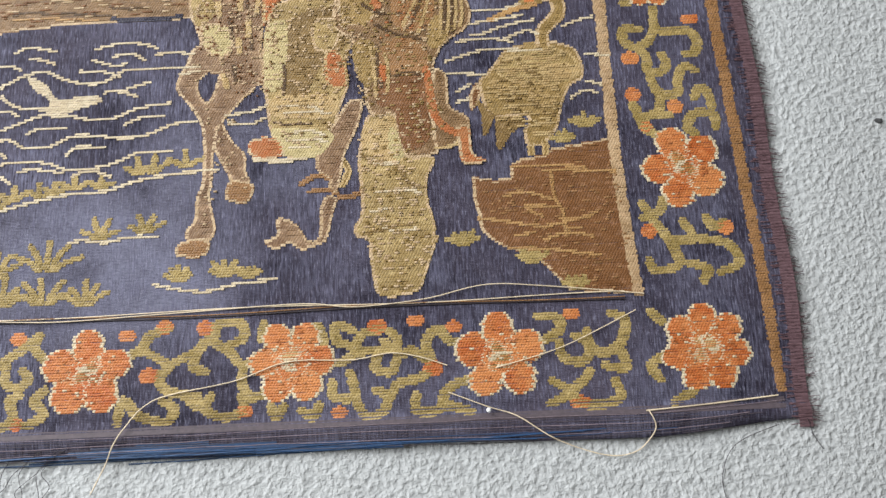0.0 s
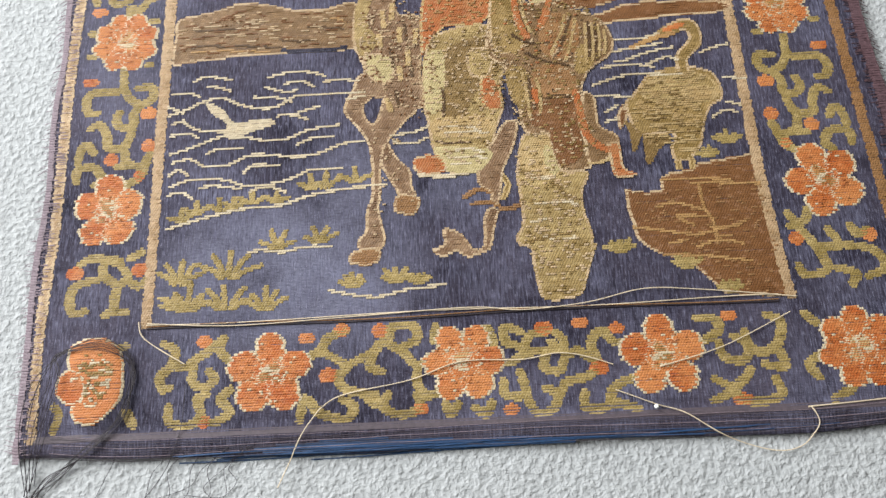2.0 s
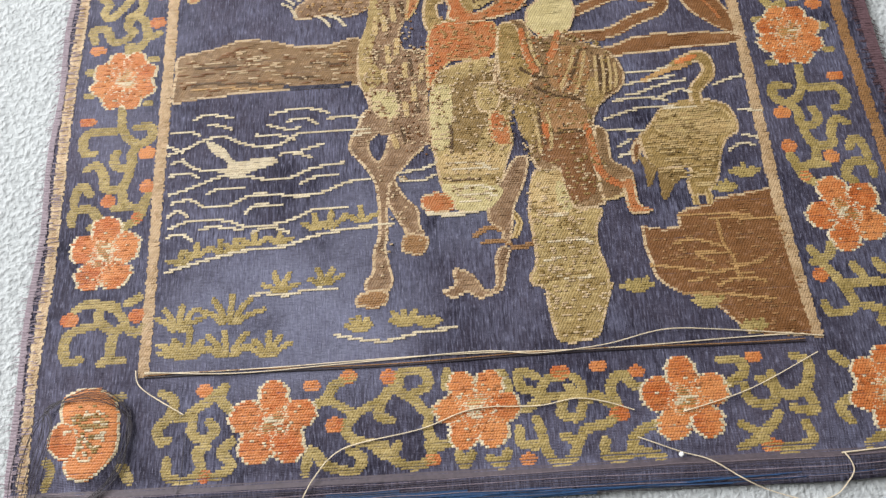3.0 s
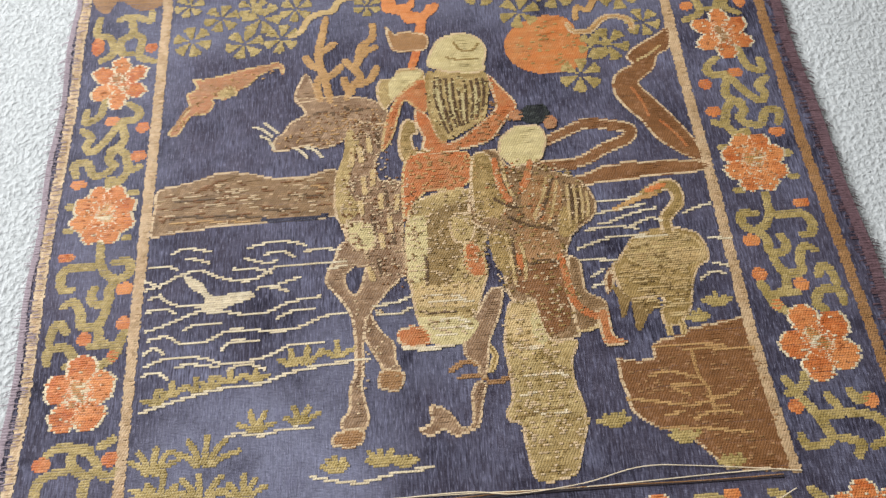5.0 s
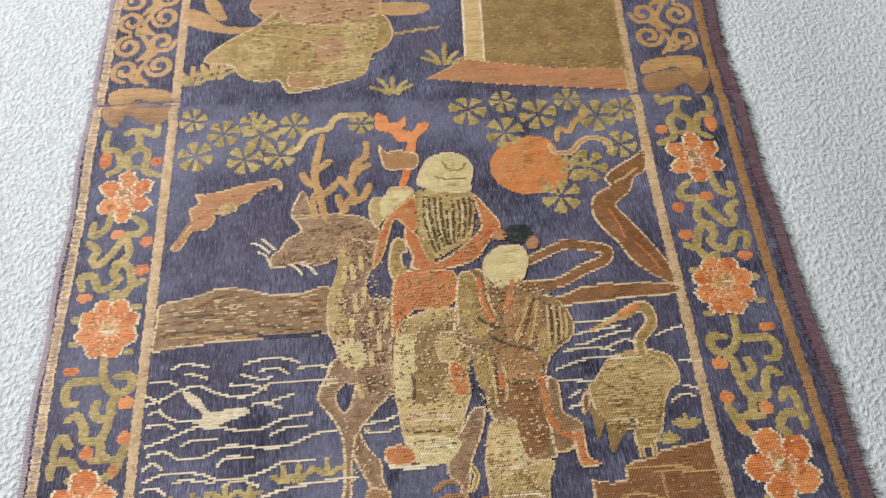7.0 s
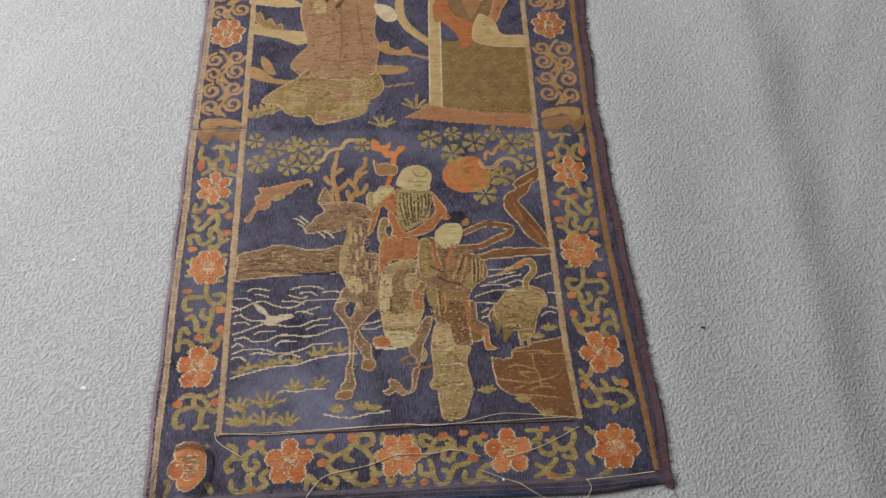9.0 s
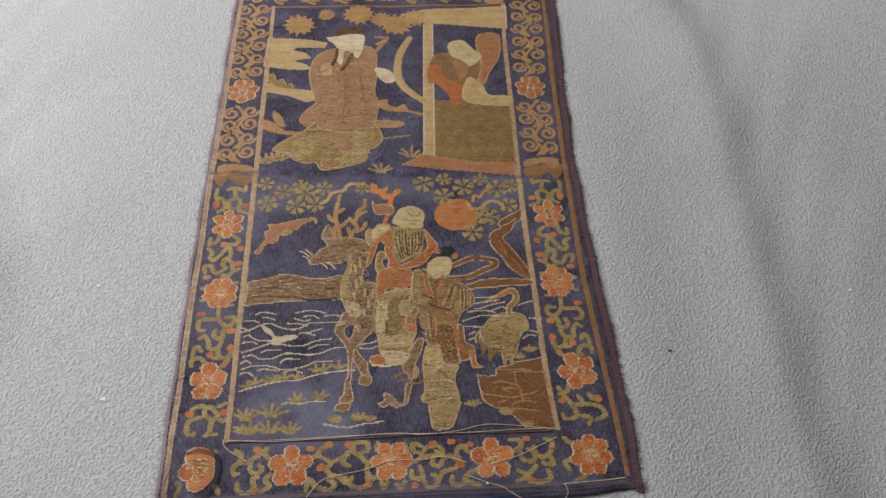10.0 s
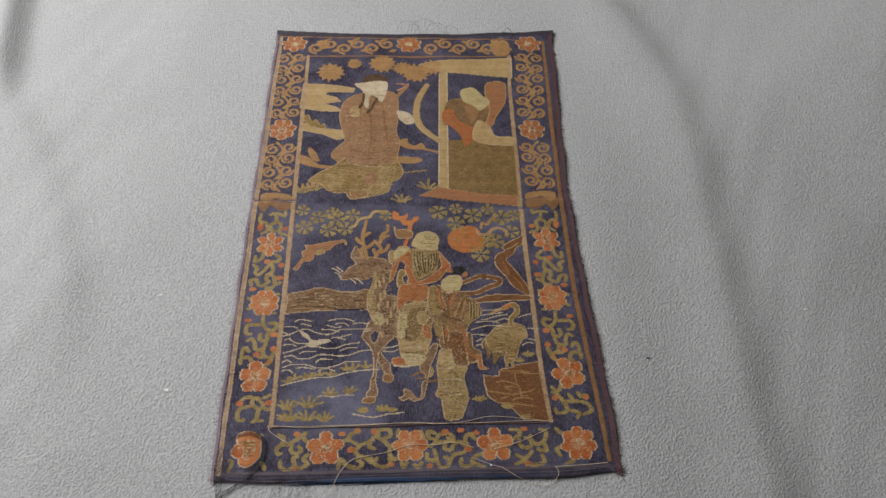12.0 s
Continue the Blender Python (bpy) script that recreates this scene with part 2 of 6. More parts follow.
def stroke(width, *xy):
    """A band of that width along a smooth line, a little thinner at its ends."""
    pts = spline(pairs(xy))
    half = width / 2 * (1 - 0.22 * np.abs(np.linspace(-1, 1, len(pts))) ** 3)
    half = half if width > 1.5 else np.full(len(pts), 0.34 + 0.18 * width)

    def inside(x, y):
        hit = np.zeros(x.shape, bool)
        for (ax, ay), (bx, by), h in zip(pts[:-1], pts[1:], half):
            dx, dy = bx - ax, by - ay
            u = np.clip(((x - ax) * dx + (y - ay) * dy) / max(dx * dx + dy * dy, 1e-9), 0, 1)
            hit |= (x - ax - u * dx) ** 2 + (y - ay - u * dy) ** 2 < h * h
        return hit

    return inside, bounds(pts, width), width, pts


def polygon(pts):
    def inside(x, y):
        odd = np.zeros(x.shape, bool)
        for (ax, ay), (bx, by) in zip(pts, np.roll(pts, -1, 0)):
            if ay != by:
                odd ^= ((ay > y) != (by > y)) & (x < (bx - ax) * (y - ay) / (by - ay) + ax)
        return odd

    return inside, bounds(pts, 1), 9


def blob(*xy):
    return polygon(spline(pairs(xy), True))


def facet(*xy):
    return polygon(np.array(pairs(xy), float))


def oval(cx, cy, rx, ry, turn=0.0):
    c, s = math.cos(radians(turn)), math.sin(radians(turn))
    r = max(rx, ry)

    def inside(x, y):
        u, v = (x - cx) * c + (y - cy) * s, (y - cy) * c - (x - cx) * s
        return (u / rx) ** 2 + (v / ry) ** 2 < 1

    return inside, (cx - r, cx + r, cy - r, cy + r), 9


def union(*shapes):
    box = np.array([s[1] for s in shapes])

    def inside(x, y):
        hit = shapes[0][0](x, y)
        for s in shapes[1:]:
            hit |= s[0](x, y)
        return hit

    return inside, (box[:, 0].min(), box[:, 1].max(), box[:, 2].min(), box[:, 3].max()), 9


def minus(shape, hole):
    """A shape with an opening in it."""
    return (lambda x, y: shape[0](x, y) & ~hole[0](x, y)), shape[1], shape[2]


def curl(cx, cy, r, start, sign, width, turns=1.25):
    """A tendril that winds in on itself."""
    xy = []
    for k in range(10):
        u = k / 9
        a = radians(start) + sign * 2 * math.pi * turns * u
        xy += [cx + r * (1 - 0.68 * u) * math.cos(a), cy + r * (1 - 0.68 * u) * math.sin(a)]
    return stroke(width, *xy)


def tuft(cx, cy, size, blades):
    """A fan of grass blades that spring from one root."""
    out = []
    for i in range(blades):
        a = radians(90 + 62 * (2 * i / max(blades - 1, 1) - 1) + random.uniform(-6, 6))
        r = size * random.uniform(0.85, 1.25)
        bend = 0.22 * r * math.cos(a)
        out.append(stroke(1.75, cx + 0.35 * r * math.cos(a), cy, cx + 0.6 * r * math.cos(a), cy + 0.5 * r * math.sin(a), cx + r * math.cos(a) + bend, cy + r * math.sin(a)))
    return union(*out)


def floret(cx, cy, size, petals):
    """A small star flower of wedge-shaped petals that widen outwards."""
    out, start = [], random.uniform(0, 60)
    for i in range(petals):
        a = radians(start + 360 * i / petals)
        c, s = math.cos(a), math.sin(a)
        w = size * 0.34
        out.append(facet(cx + 0.16 * size * c, cy + 0.16 * size * s, cx + size * c - w * s, cy + size * s + w * c, cx + 1.08 * size * c, cy + 1.08 * size * s,
                         cx + size * c + w * s, cy + size * s - w * c))
    return union(*out)


def blossom(cx, cy, size):
    """A round blossom with a ragged rim of pointed petals."""
    n = 13
    rim = []
    for k in range(2 * n):
        r = size * (random.uniform(0.92, 1.08) if k % 2 else random.uniform(0.68, 0.8))
        rim += [cx + r * math.cos(k * math.pi / n), cy + 0.95 * r * math.sin(k * math.pi / n)]
    return facet(*rim)


def middle(y):
    """The cloth has been pulled a little out of true: its middle line at height y."""
    return np.interp(y, (0, 60, 133, 196, 240, 338, 470), (0.8, 0.4, -1.8, -1.6, -1.2, -1.8, 2.5))


def mirrored(shape):
    inside, (x0, x1, y0, y1), w = shape[:3]
    return (lambda x, y: inside(2 * middle(y) - x, y)), (-x1 - 8, -x0 + 8, y0, y1), w


# ---- how the cloth lies ----
def smooth(u):
    u = np.clip(u, 0, 1)
    return u * u * (3 - 2 * u)


def drape(x, y):
    """Height of the brocade over the plush, in millimetres."""
    x, y = np.asarray(x, float), np.asarray(y, float)
    z = 2.2 + 0.45 * np.sin(x / 31 + 1.3 * np.sin(y / 57)) * np.sin(y / 43 + 0.7) + 0.25 * np.sin(x / 13 + y / 19)
    r = np.hypot((x + 127) / 13.5, (y + 2) / 16.5)
    z = z + 2.2 * smooth((1.18 - r) / 0.55)                       # the corner flower stands up in a pucker
    line = 239 - 0.05 * x
    z = z - 1.3 * np.exp(-((y - line) / 2.2) ** 2) + 0.9 * np.exp(-((y - line + 6) / 3.5) ** 2)   # crease across the middle
    z = z + 0.8 * np.exp(-((y + 21) / 2.5) ** 2) * (1 + 0.5 * np.sin(x / 17))                        # rolled hem
    z = z - 0.7 * np.exp(-((y + 17) / 1.6) ** 2)
    # slack: fine cross wrinkles below the rider, a cockled margin and a few soft tucks up the field
    z = z + 0.32 * np.sin((y + 0.12 * x) / 4.3) * np.exp(-((y - 54) / 20) ** 2 - ((x + 8) / 52) ** 2)
    z = z + 0.7 * np.sin(y / 15 + 0.9 * np.sin(y / 41)) * smooth((np.abs(x) - 122) / 28)
    z = z + 0.35 * np.sin(x / 8.5 + 0.6 * np.sin(y / 30)) * np.exp(-((y - 212) / 30) ** 2) + 0.3 * np.sin(x / 11 + y / 27) * smooth((y - 250) / 60)
    return np.maximum(z, 1.1)


def along(y, knots):
    return np.interp(y, [k[0] for k in knots], [k[1] for k in knots])


def hem_rise(x, y):
    """How far the lower hem is drawn up towards its corners."""
    return smooth((5 - y) / 30) * (3.2 * smooth((x - 105) / 55) + 2.6 * smooth((-x - 110) / 40))


def left_edge(y):
    return along(y, ((-30, -152), (0, -152.3), (60, -153), (125, -152.2), (160, -153), (290, -150.5), (495, -149))) + 0.5 * np.sin(y / 9)


def right_edge(y):
    return along(y, ((-30, 160), (60, 158.5), (150, 154.5), (250, 152.5), (300, 154), (400, 159), (480, 163), (495, 166))) + 0.5 * np.sin(y / 11)


def link(name, verts, faces, mats, parent=None, index=None, smooth_faces=True):
    me = bpy.data.meshes.new(name)
    me.from_pydata(verts, [], faces)
    for m in mats:
        me.materials.append(m)
    if index is not None:
        me.polygons.foreach_set("material_index", index)
    me.polygons.foreach_set("use_smooth", [smooth_faces] * len(me.polygons))
    me.update()
    ob = new(name, me)
    ob.parent = parent
    return ob


EDGES = {"orange_silk": CREAM, "fawn_silk": STRAW, "brown_silk": GILT, "umber_silk": GILT, "gold_silk": STRAW, "ochre_silk": STRAW, "apricot_silk": STRAW, "vermilion_silk": TAN,
         "straw_gilt": CREAM, "olive_silk": OLIVE}


def woven(name, material, shape, level=0, parent=None, edge=None, loose=0.5, rim=None):
    """A motif as its wefts lie: one raised thread for every pick of the shape, run to run, over the drape of the cloth."""
    inside, (x0, x1, y0, y1), width = shape[:3]
    pitch = PITCH
    open_weave = material in (OLIVE, RUST, TAN, GILT, CREAM) and level < 3
    rows = np.arange(math.floor(y0 / pitch), math.ceil(y1 / pitch) + 1)
    xs = np.arange(x0 - 0.5, x1 + 0.8, 0.3)
    gx, gy = np.meshgrid(xs, (rows + 0.5) * pitch)
    mask = inside(gx, gy)
    mask[:, 0] = mask[:, -1] = False
    # the contour: a line of other thread, a pick or two wide, all round the shape
    border = np.zeros_like(mask)
    if rim:
        core = mask.copy()
        for k in (-3, 3):
            core &= np.roll(mask, k, 1)
        if len(rows) > 3:
            core[1:-1] &= mask[2:] & mask[:-2]
        border, edge, loose = mask & ~core, rim, 0.25
    edge = edge or (None if name == "bud" or level > 2 else EDGES.get(material.name))
    loose = 0.25 if width < 1.5 else loose
    verts, faces, index = [], [], []
    lift = 0.10 + 0.07 * level
    before = []
    for j, r in enumerate(rows):
        runs = []
        flips = np.flatnonzero(np.diff(mask[j].astype(np.int8)))
        for a, b in zip(flips[::2], flips[1::2]):
            xa, xb = xs[a] - random.uniform(0, loose), xs[b] + random.uniform(0, loose)
            if xb - xa < 0.8:
                xa, xb = xa - 0.3, xb + 0.3
            n = max(1, int((xb - xa) / (1.7 if open_weave else 5)))
            tip = min(random.uniform(0.7, 1.5), (xb - xa) / 3)
            sx = np.concatenate(([xa], np.linspace(xa + tip, xb - tip, n + 1), [xb]))
            if rim:
                turns = xs[a + 1 + np.flatnonzero(np.diff(border[j, a + 1:b + 1].astype(np.int8)))] + 0.15
                sx = np.unique(np.concatenate(([xa, xb], turns[(turns > xa + 0.1) & (turns < xb - 0.1)], np.linspace(xa, xb, n + 2))))
            y = (r + 0.5) * pitch + random.uniform(-0.06, 0.06)
            h = pitch * (0.41 if width < 1.5 else random.uniform(0.45, 0.50) if open_weave else random.uniform(0.53, 0.57))
            wob = np.array([random.uniform(-0.07, 0.07) for _ in sx])
            top = np.full(len(sx), 0.17 if open_weave else 0.05)
            top[0] = top[-1] = 0.02
            base = len(verts)
            for dy, dz in ((-h, -0.1), (0, top), (h, -0.1)):
                yy = y + dy + wob
                zz = drape(sx, yy) + lift + dz
                verts.extend(zip(sx * MM, yy * MM, zz * MM))
            m = len(sx)
            for k in range(m - 1):
                for s in (0, 1):
                    i = base + s * m + k
                    faces.append((i, i + 1, i + m + 1, i + m))
                    if rim:
                        index.append(int(random.random() > 0.22 and border[j, min(int((0.5 * (sx[k] + sx[k + 1]) - xs[0]) / 0.3 + 0.5), len(xs) - 1)]))
                    else:
                        index.append(1 if edge and (k == 0 or k == m - 2) else 0)
            # the warp between this pick and the last
            for oa, ob, obase, om, osx in before:
                lo, hi = max(xa, oa), min(xb, ob)
                if hi > lo:
                    p, q = (int(np.clip(np.searchsorted(t, (lo + hi) / 2), 1, len(t) - 1)) for t in (osx, sx))
                    o = obase + 2 * om
                    faces.append((o + p, base + q, base + q - 1))
                    index.append(0)
            runs.append((xa, xb, base, m, sx))
        before = runs
    return link(name, verts, faces, [material, edge or material], parent or panel, index)


def flecks(name, material, shape, count, shortest, longest, level, seed, parent=None):
    """Worn and mended picks scattered over a motif: short lengths of another thread on the same rows, too many to count."""
    inside, (x0, x1, y0, y1), _ = shape[:3]
    rng = np.random.default_rng(seed)
    verts, faces, made = [], [], 0
    while made < count:
        x, row = rng.uniform(x0, x1), math.floor(rng.uniform(y0, y1) / PITCH)
        y, n = (row + 0.5) * PITCH, rng.uniform(shortest, longest) / 2
        if not inside(np.array([x - n, x, x + n]), np.array([y, y, y])).all():
            made += 0.2
            continue
        made += 1
        sx = np.array([x - n, x - 0.5 * n, x + 0.5 * n, x + n])
        base = len(verts)
        for dy, dz in ((-0.34, -0.06), (0.0, np.array([0.1, 0.3, 0.3, 0.1])), (0.34, -0.06)):
            verts.extend(zip(sx * MM, np.full(4, y + dy) * MM, (drape(sx, np.full(4, y + dy)) + 0.13 + 0.07 * level + dz) * MM))
        faces += [(base + r * 4 + k, base + r * 4 + k + 1, base + r * 4 + k + 5, base + r * 4 + k + 4) for r in (0, 1) for k in range(3)]
    return tagged(link(name, verts, faces, [material], parent or panel), kind="stuff")


def both(name, material, shape, level=0):
    woven(name, material, shape, level)
    woven(name, material, mirrored(shape), level)


def tube(name, material, points, radius, parent, rest=True, sides=5, steps=8):
    """A loose thread: a thin round strand through the points (mm); z counts from the cloth or the plush below it."""
    pts = spline([(p[0], p[1], p[2] if len(p) > 2 else 0.5) for p in points], steps=steps)
    if rest:
        out = (pts[:, 0] < left_edge(pts[:, 1])) | (pts[:, 0] > right_edge(pts[:, 1])) | (pts[:, 1] < -27)
        pts[:, 2] += np.where(out, 0.4, drape(pts[:, 0], pts[:, 1]) + 0.3)
        for _ in range(3):
            pts[1:-1, 2] = (pts[:-2, 2] + 2 * pts[1:-1, 2] + pts[2:, 2]) / 4
    return ribbon(name, material, pts, radius, parent, 1.0, sides)


def ribbon(name, material, pts, radius, parent, flat=1.0, sides=5):
    """A round or flattened strand along points in millimetres, uneven like hand-spun silk."""
    verts, faces = [], []
    for i, p in enumerate(pts):
        d = Vector(pts[min(i + 1, len(pts) - 1)] - pts[max(i - 1, 0)]).normalized()
        side = d.cross(Vector((0, 0, 1)))
        side = side.normalized() if side.length > 1e-4 else Vector((1, 0, 0))
        up = side.cross(d)
        swell = radius * random.uniform(0.85, 1.12)
        for k in range(sides):
            a = 2 * math.pi * k / sides
            verts.append((Vector(p) + swell * (math.cos(a) * side + flat * math.sin(a) * up)) * MM)
    for i in range(len(pts) - 1):
        for k in range(sides):
            j, q = i * sides + k, i * sides + (k + 1) % sides
            faces.append((j, q, q + sides, j + sides))
    return link(name, verts, faces, [material], parent)


# ---- the room round the bed ----
def box(name, x0, x1, y0, y1, z0, z1, material, bevel=0.0):
    bm = bmesh.new()
    bmesh.ops.create_cube(bm, size=1.0, matrix=Matrix.Translation(((x0 + x1) / 2, (y0 + y1) / 2, (z0 + z1) / 2)) @ Matrix.Diagonal((x1 - x0, y1 - y0, z1 - z0, 1)))
    if bevel:
        bmesh.ops.bevel(bm, geom=bm.edges[:], offset=bevel, segments=4, affect="EDGES", profile=0.5)
    me = bpy.data.meshes.new(name)
    bm.to_mesh(me)
    bm.free()
    me.materials.append(material)
    return new(name, me)


def pierced_wall(name, along_x, at, lo, hi, thick, a0, a1, z0, z1):
    """A wall with one window opening from a0 to a1 and z0 to z1, as one mesh of four blocks."""
    bm = bmesh.new()
    for u0, u1, w0, w1 in ((lo, a0, -0.55, 2.0), (a1, hi, -0.55, 2.0), (a0, a1, -0.55, z0), (a0, a1, z1, 2.0)):
        cx, cy = ((u0 + u1) / 2, at) if along_x else (at, (u0 + u1) / 2)
        size = (u1 - u0, thick, w1 - w0, 1) if along_x else (thick, u1 - u0, w1 - w0, 1)
        bmesh.ops.create_cube(bm, size=1.0, matrix=Matrix.Translation((cx, cy, (w0 + w1) / 2)) @ Matrix.Diagonal(size))
    me = bpy.data.meshes.new(name)
    bm.to_mesh(me)
    bm.free()
    me.materials.append(PAINT)
    return tagged(new(name, me), "plain stone-coloured painted room wall with a window opening", "wall", kind="structure")


pierced_wall("wall_west", False, -1.0, -1.9, 2.1, 0.16, -0.05, 1.4, 0.34, 1.6)
tagged(box("wall_north", -1.08, 2.1, 2.1, 2.3, -0.55, 2.0, PAINT), "plain stone-coloured painted room wall", "wall", kind="structure")
tagged(box("wall_east", 1.9, 2.1, -1.9, 2.1, -0.55, 2.0, PAINT), "plain stone-coloured painted room wall", "wall", kind="structure")
tagged(box("wall_south", -1.08, 2.1, -2.1, -1.9, -0.55, 2.0, PAINT), "plain stone-coloured painted room wall", "wall", kind="structure")
tagged(box("ceiling", -1.08, 2.1, -2.1, 2.3, 2.0, 2.15, PAINT), "plain stone-coloured painted ceiling", "ceiling", kind="structure")
tagged(box("floor", -1.08, 2.1, -2.1, 2.3, -0.65, -0.55, BOARD), "brown wooden floor under the bed", "floor", kind="structure")
mattress = tagged(box("mattress", -0.70, 1.0, -0.95, 1.15, -0.55, -0.03, TICKING, 0.05), "pale mattress hidden under the grey plush blanket", "mattress")


# ---- the plush blanket ----
def fold(x, y, path, height, left, right):
    """A soft ridge along a line of points (m): steep on one side, long on the other."""
    px, py = [p[0] for p in path], [p[1] for p in path]
    line = np.polyfit(py, px, min(3, len(px) - 1))
    d = x - np.polyval(line, np.clip(y, py[0], py[-1]))
    fade = smooth((y - py[0]) / 0.1) * smooth((py[-1] - y) / 0.1)
    return height * fade * np.where(d < 0, np.exp(-(d / left) ** 2), np.exp(-(d / right) ** 2))


def plush_height(x, y):
    z = -0.015 * smooth((x - 0.162) / 0.11) * smooth((0.46 - y) / 0.25)                # added slope turns the plush from the window, shading it beside the panel
    z = z + fold(x, y, ((0.285, -0.14), (0.282, 0.10), (0.266, 0.26), (0.279, 0.36), (0.276, 0.45), (0.22, 0.54), (0.17, 0.63)), 0.009, 0.05, 0.028)
    z = z + fold(x, y, ((0.395, -0.1), (0.384, 0.09), (0.378, 0.18), (0.364, 0.26), (0.35, 0.40)), 0.0025, 0.05, 0.05)
    z = z + 0.085 * smooth((x - 0.25) / 0.40) * smooth((y - 0.08) / 0.35)               # added rise tips the far right towards the window to brighten it
    z = z + fold(x, y, ((-0.42, 0.35), (-0.44, 0.46), (-0.449, 0.51), (-0.454, 0.55), (-0.46, 0.70)), 0.020, 0.04, 0.016)
    z = z + fold(x, y, ((-0.30, 0.05), (-0.315, 0.17), (-0.345, 0.28), (-0.40, 0.33), (-0.44, 0.42)), 0.006, 0.05, 0.022)
    far = smooth((np.maximum(np.abs(x) - 0.17, np.abs(y - 0.235) - 0.27)) / 0.12)
    z = z + far * (0.0022 * np.sin(x * 17 + 2 * np.sin(y * 9)) * np.sin(y * 13 + 1.0) + 0.0006 * np.sin(x * 41 + y * 23 + 1.5 * np.sin(y * 31)) + 0.0003 * np.sin(x * 93 - y * 61 + 2 * np.sin(x * 37)))
    over = np.maximum(np.abs(x - 0.15) - 0.855, np.abs(y - 0.1) - 1.05)
    return z - 0.42 * smooth(over / 0.09) + 0.002 * far


def blanket():
    xs = np.concatenate((np.linspace(-0.755, -0.6, 16)[:-1], np.linspace(-0.6, 0.65, 260), np.linspace(0.65, 1.11, 24)[1:]))
    ys = np.concatenate((np.linspace(-1.06, -0.3, 30)[:-1], np.linspace(-0.3, 0.8, 230), np.linspace(0.8, 1.26, 24)[1:]))
    gx, gy = np.meshgrid(xs, ys)
    gz = plush_height(gx, gy)
    n = len(xs)
    verts = list(zip(gx.ravel(), gy.ravel(), gz.ravel())) + list(zip(gx.ravel(), gy.ravel(), gz.ravel() - 0.006))
    faces, k = [], gx.size
    for j in range(len(ys) - 1):
        for i in range(n - 1):
            a = j * n + i
            faces.append((a, a + 1, a + n + 1, a + n))
            faces.append((k + a, k + a + n, k + a + n + 1, k + a + 1))
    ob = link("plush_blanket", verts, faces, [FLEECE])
    return tagged(ob, "soft grey plush blanket with curled nap and shallow folds", "blanket")


blanket()

# ---- the brocade panel ----
panel = tagged(new("brocade_panel"), "worn violet and gold silk brocade panel with frayed edges", "textile")


def ground_weave():
    rows = np.linspace(-27, 487, 258)
    cols = np.linspace(0, 1, 160)
    verts, n = [], len(cols)
    for y in rows:
        x = left_edge(y) + cols * (right_edge(y) - left_edge(y))
        yy = y + smooth((y - 440) / 47) * (5 * smooth((x - 80) / 80) + 6 * smooth((-x - 110) / 40)) + 0.6 * np.sin(x / 23) * (y < -20) + hem_rise(x, y)
        verts.extend(zip(x * MM, yy * MM, drape(x, yy) * MM))
    top = len(verts)
    verts.extend([(v[0], v[1], max(v[2] - 0.0009, 0.0002)) for v in verts])
    faces = []
    for j in range(len(rows) - 1):
        for i in range(n - 1):
            a = j * n + i
            faces.append((a, a + 1, a + n + 1, a + n))
            faces.append((top + a, top + a + n, top + a + n + 1, top + a + 1))
    rim = [*range(n), *(j * n + n - 1 for j in range(1, len(rows))), *(top - 1 - i for i in range(1, n)), *(j * n for j in range(len(rows) - 2, 0, -1))]
    for a, b in zip(rim, rim[1:] + rim[:1]):
        faces.append((b, a, a + top, b + top))
    return link("ground_weave", verts, faces, [GROUND], panel)


ground_weave()

# ---- straight bands of the frame ----
def band(name, material, width, x_of, y0, y1, edge=None, step=20):
    ys = np.arange(y0, y1 + 1, step)
    ys[-1] = y1
    return woven(name, material, stroke(width, *[v for y in ys for v in (x_of(y), y)]), 1, None, edge, 0.7)


band("inner_band", BAND, 3.5, lambda y: -111.2 + 0 * y, 18, 449)
band("inner_band", BAND, 3.5, lambda y: along(y, ((17, 110), (41, 108), (70, 106.5), (135, 105.8), (180, 105), (231, 105), (300, 106.5), (400, 108), (449, 111.5))), 18, 449)
band("outer_band", BAND, 3.4, lambda y: along(y, ((-20, -147.2), (60, -147.5), (160, -147.6), (250, -147.0), (482, -143.2))), -19, 482, LINE)
band("outer_band", TAN, 3.4, lambda y: along(y, ((-14, 151.8), (62, 148.4), (110, 145.6), (140, 144.3), (250, 145.2), (350, 147.6), (474, 152.2))), -14, 474)
woven("top_band", TAN, stroke(2.0, -108, 449, -40, 449.5, 40, 449, 112, 449), 1)
woven("top_band", TAN, stroke(1.6, -142, 483, -60, 480, 40, 479, 150, 475), 1)


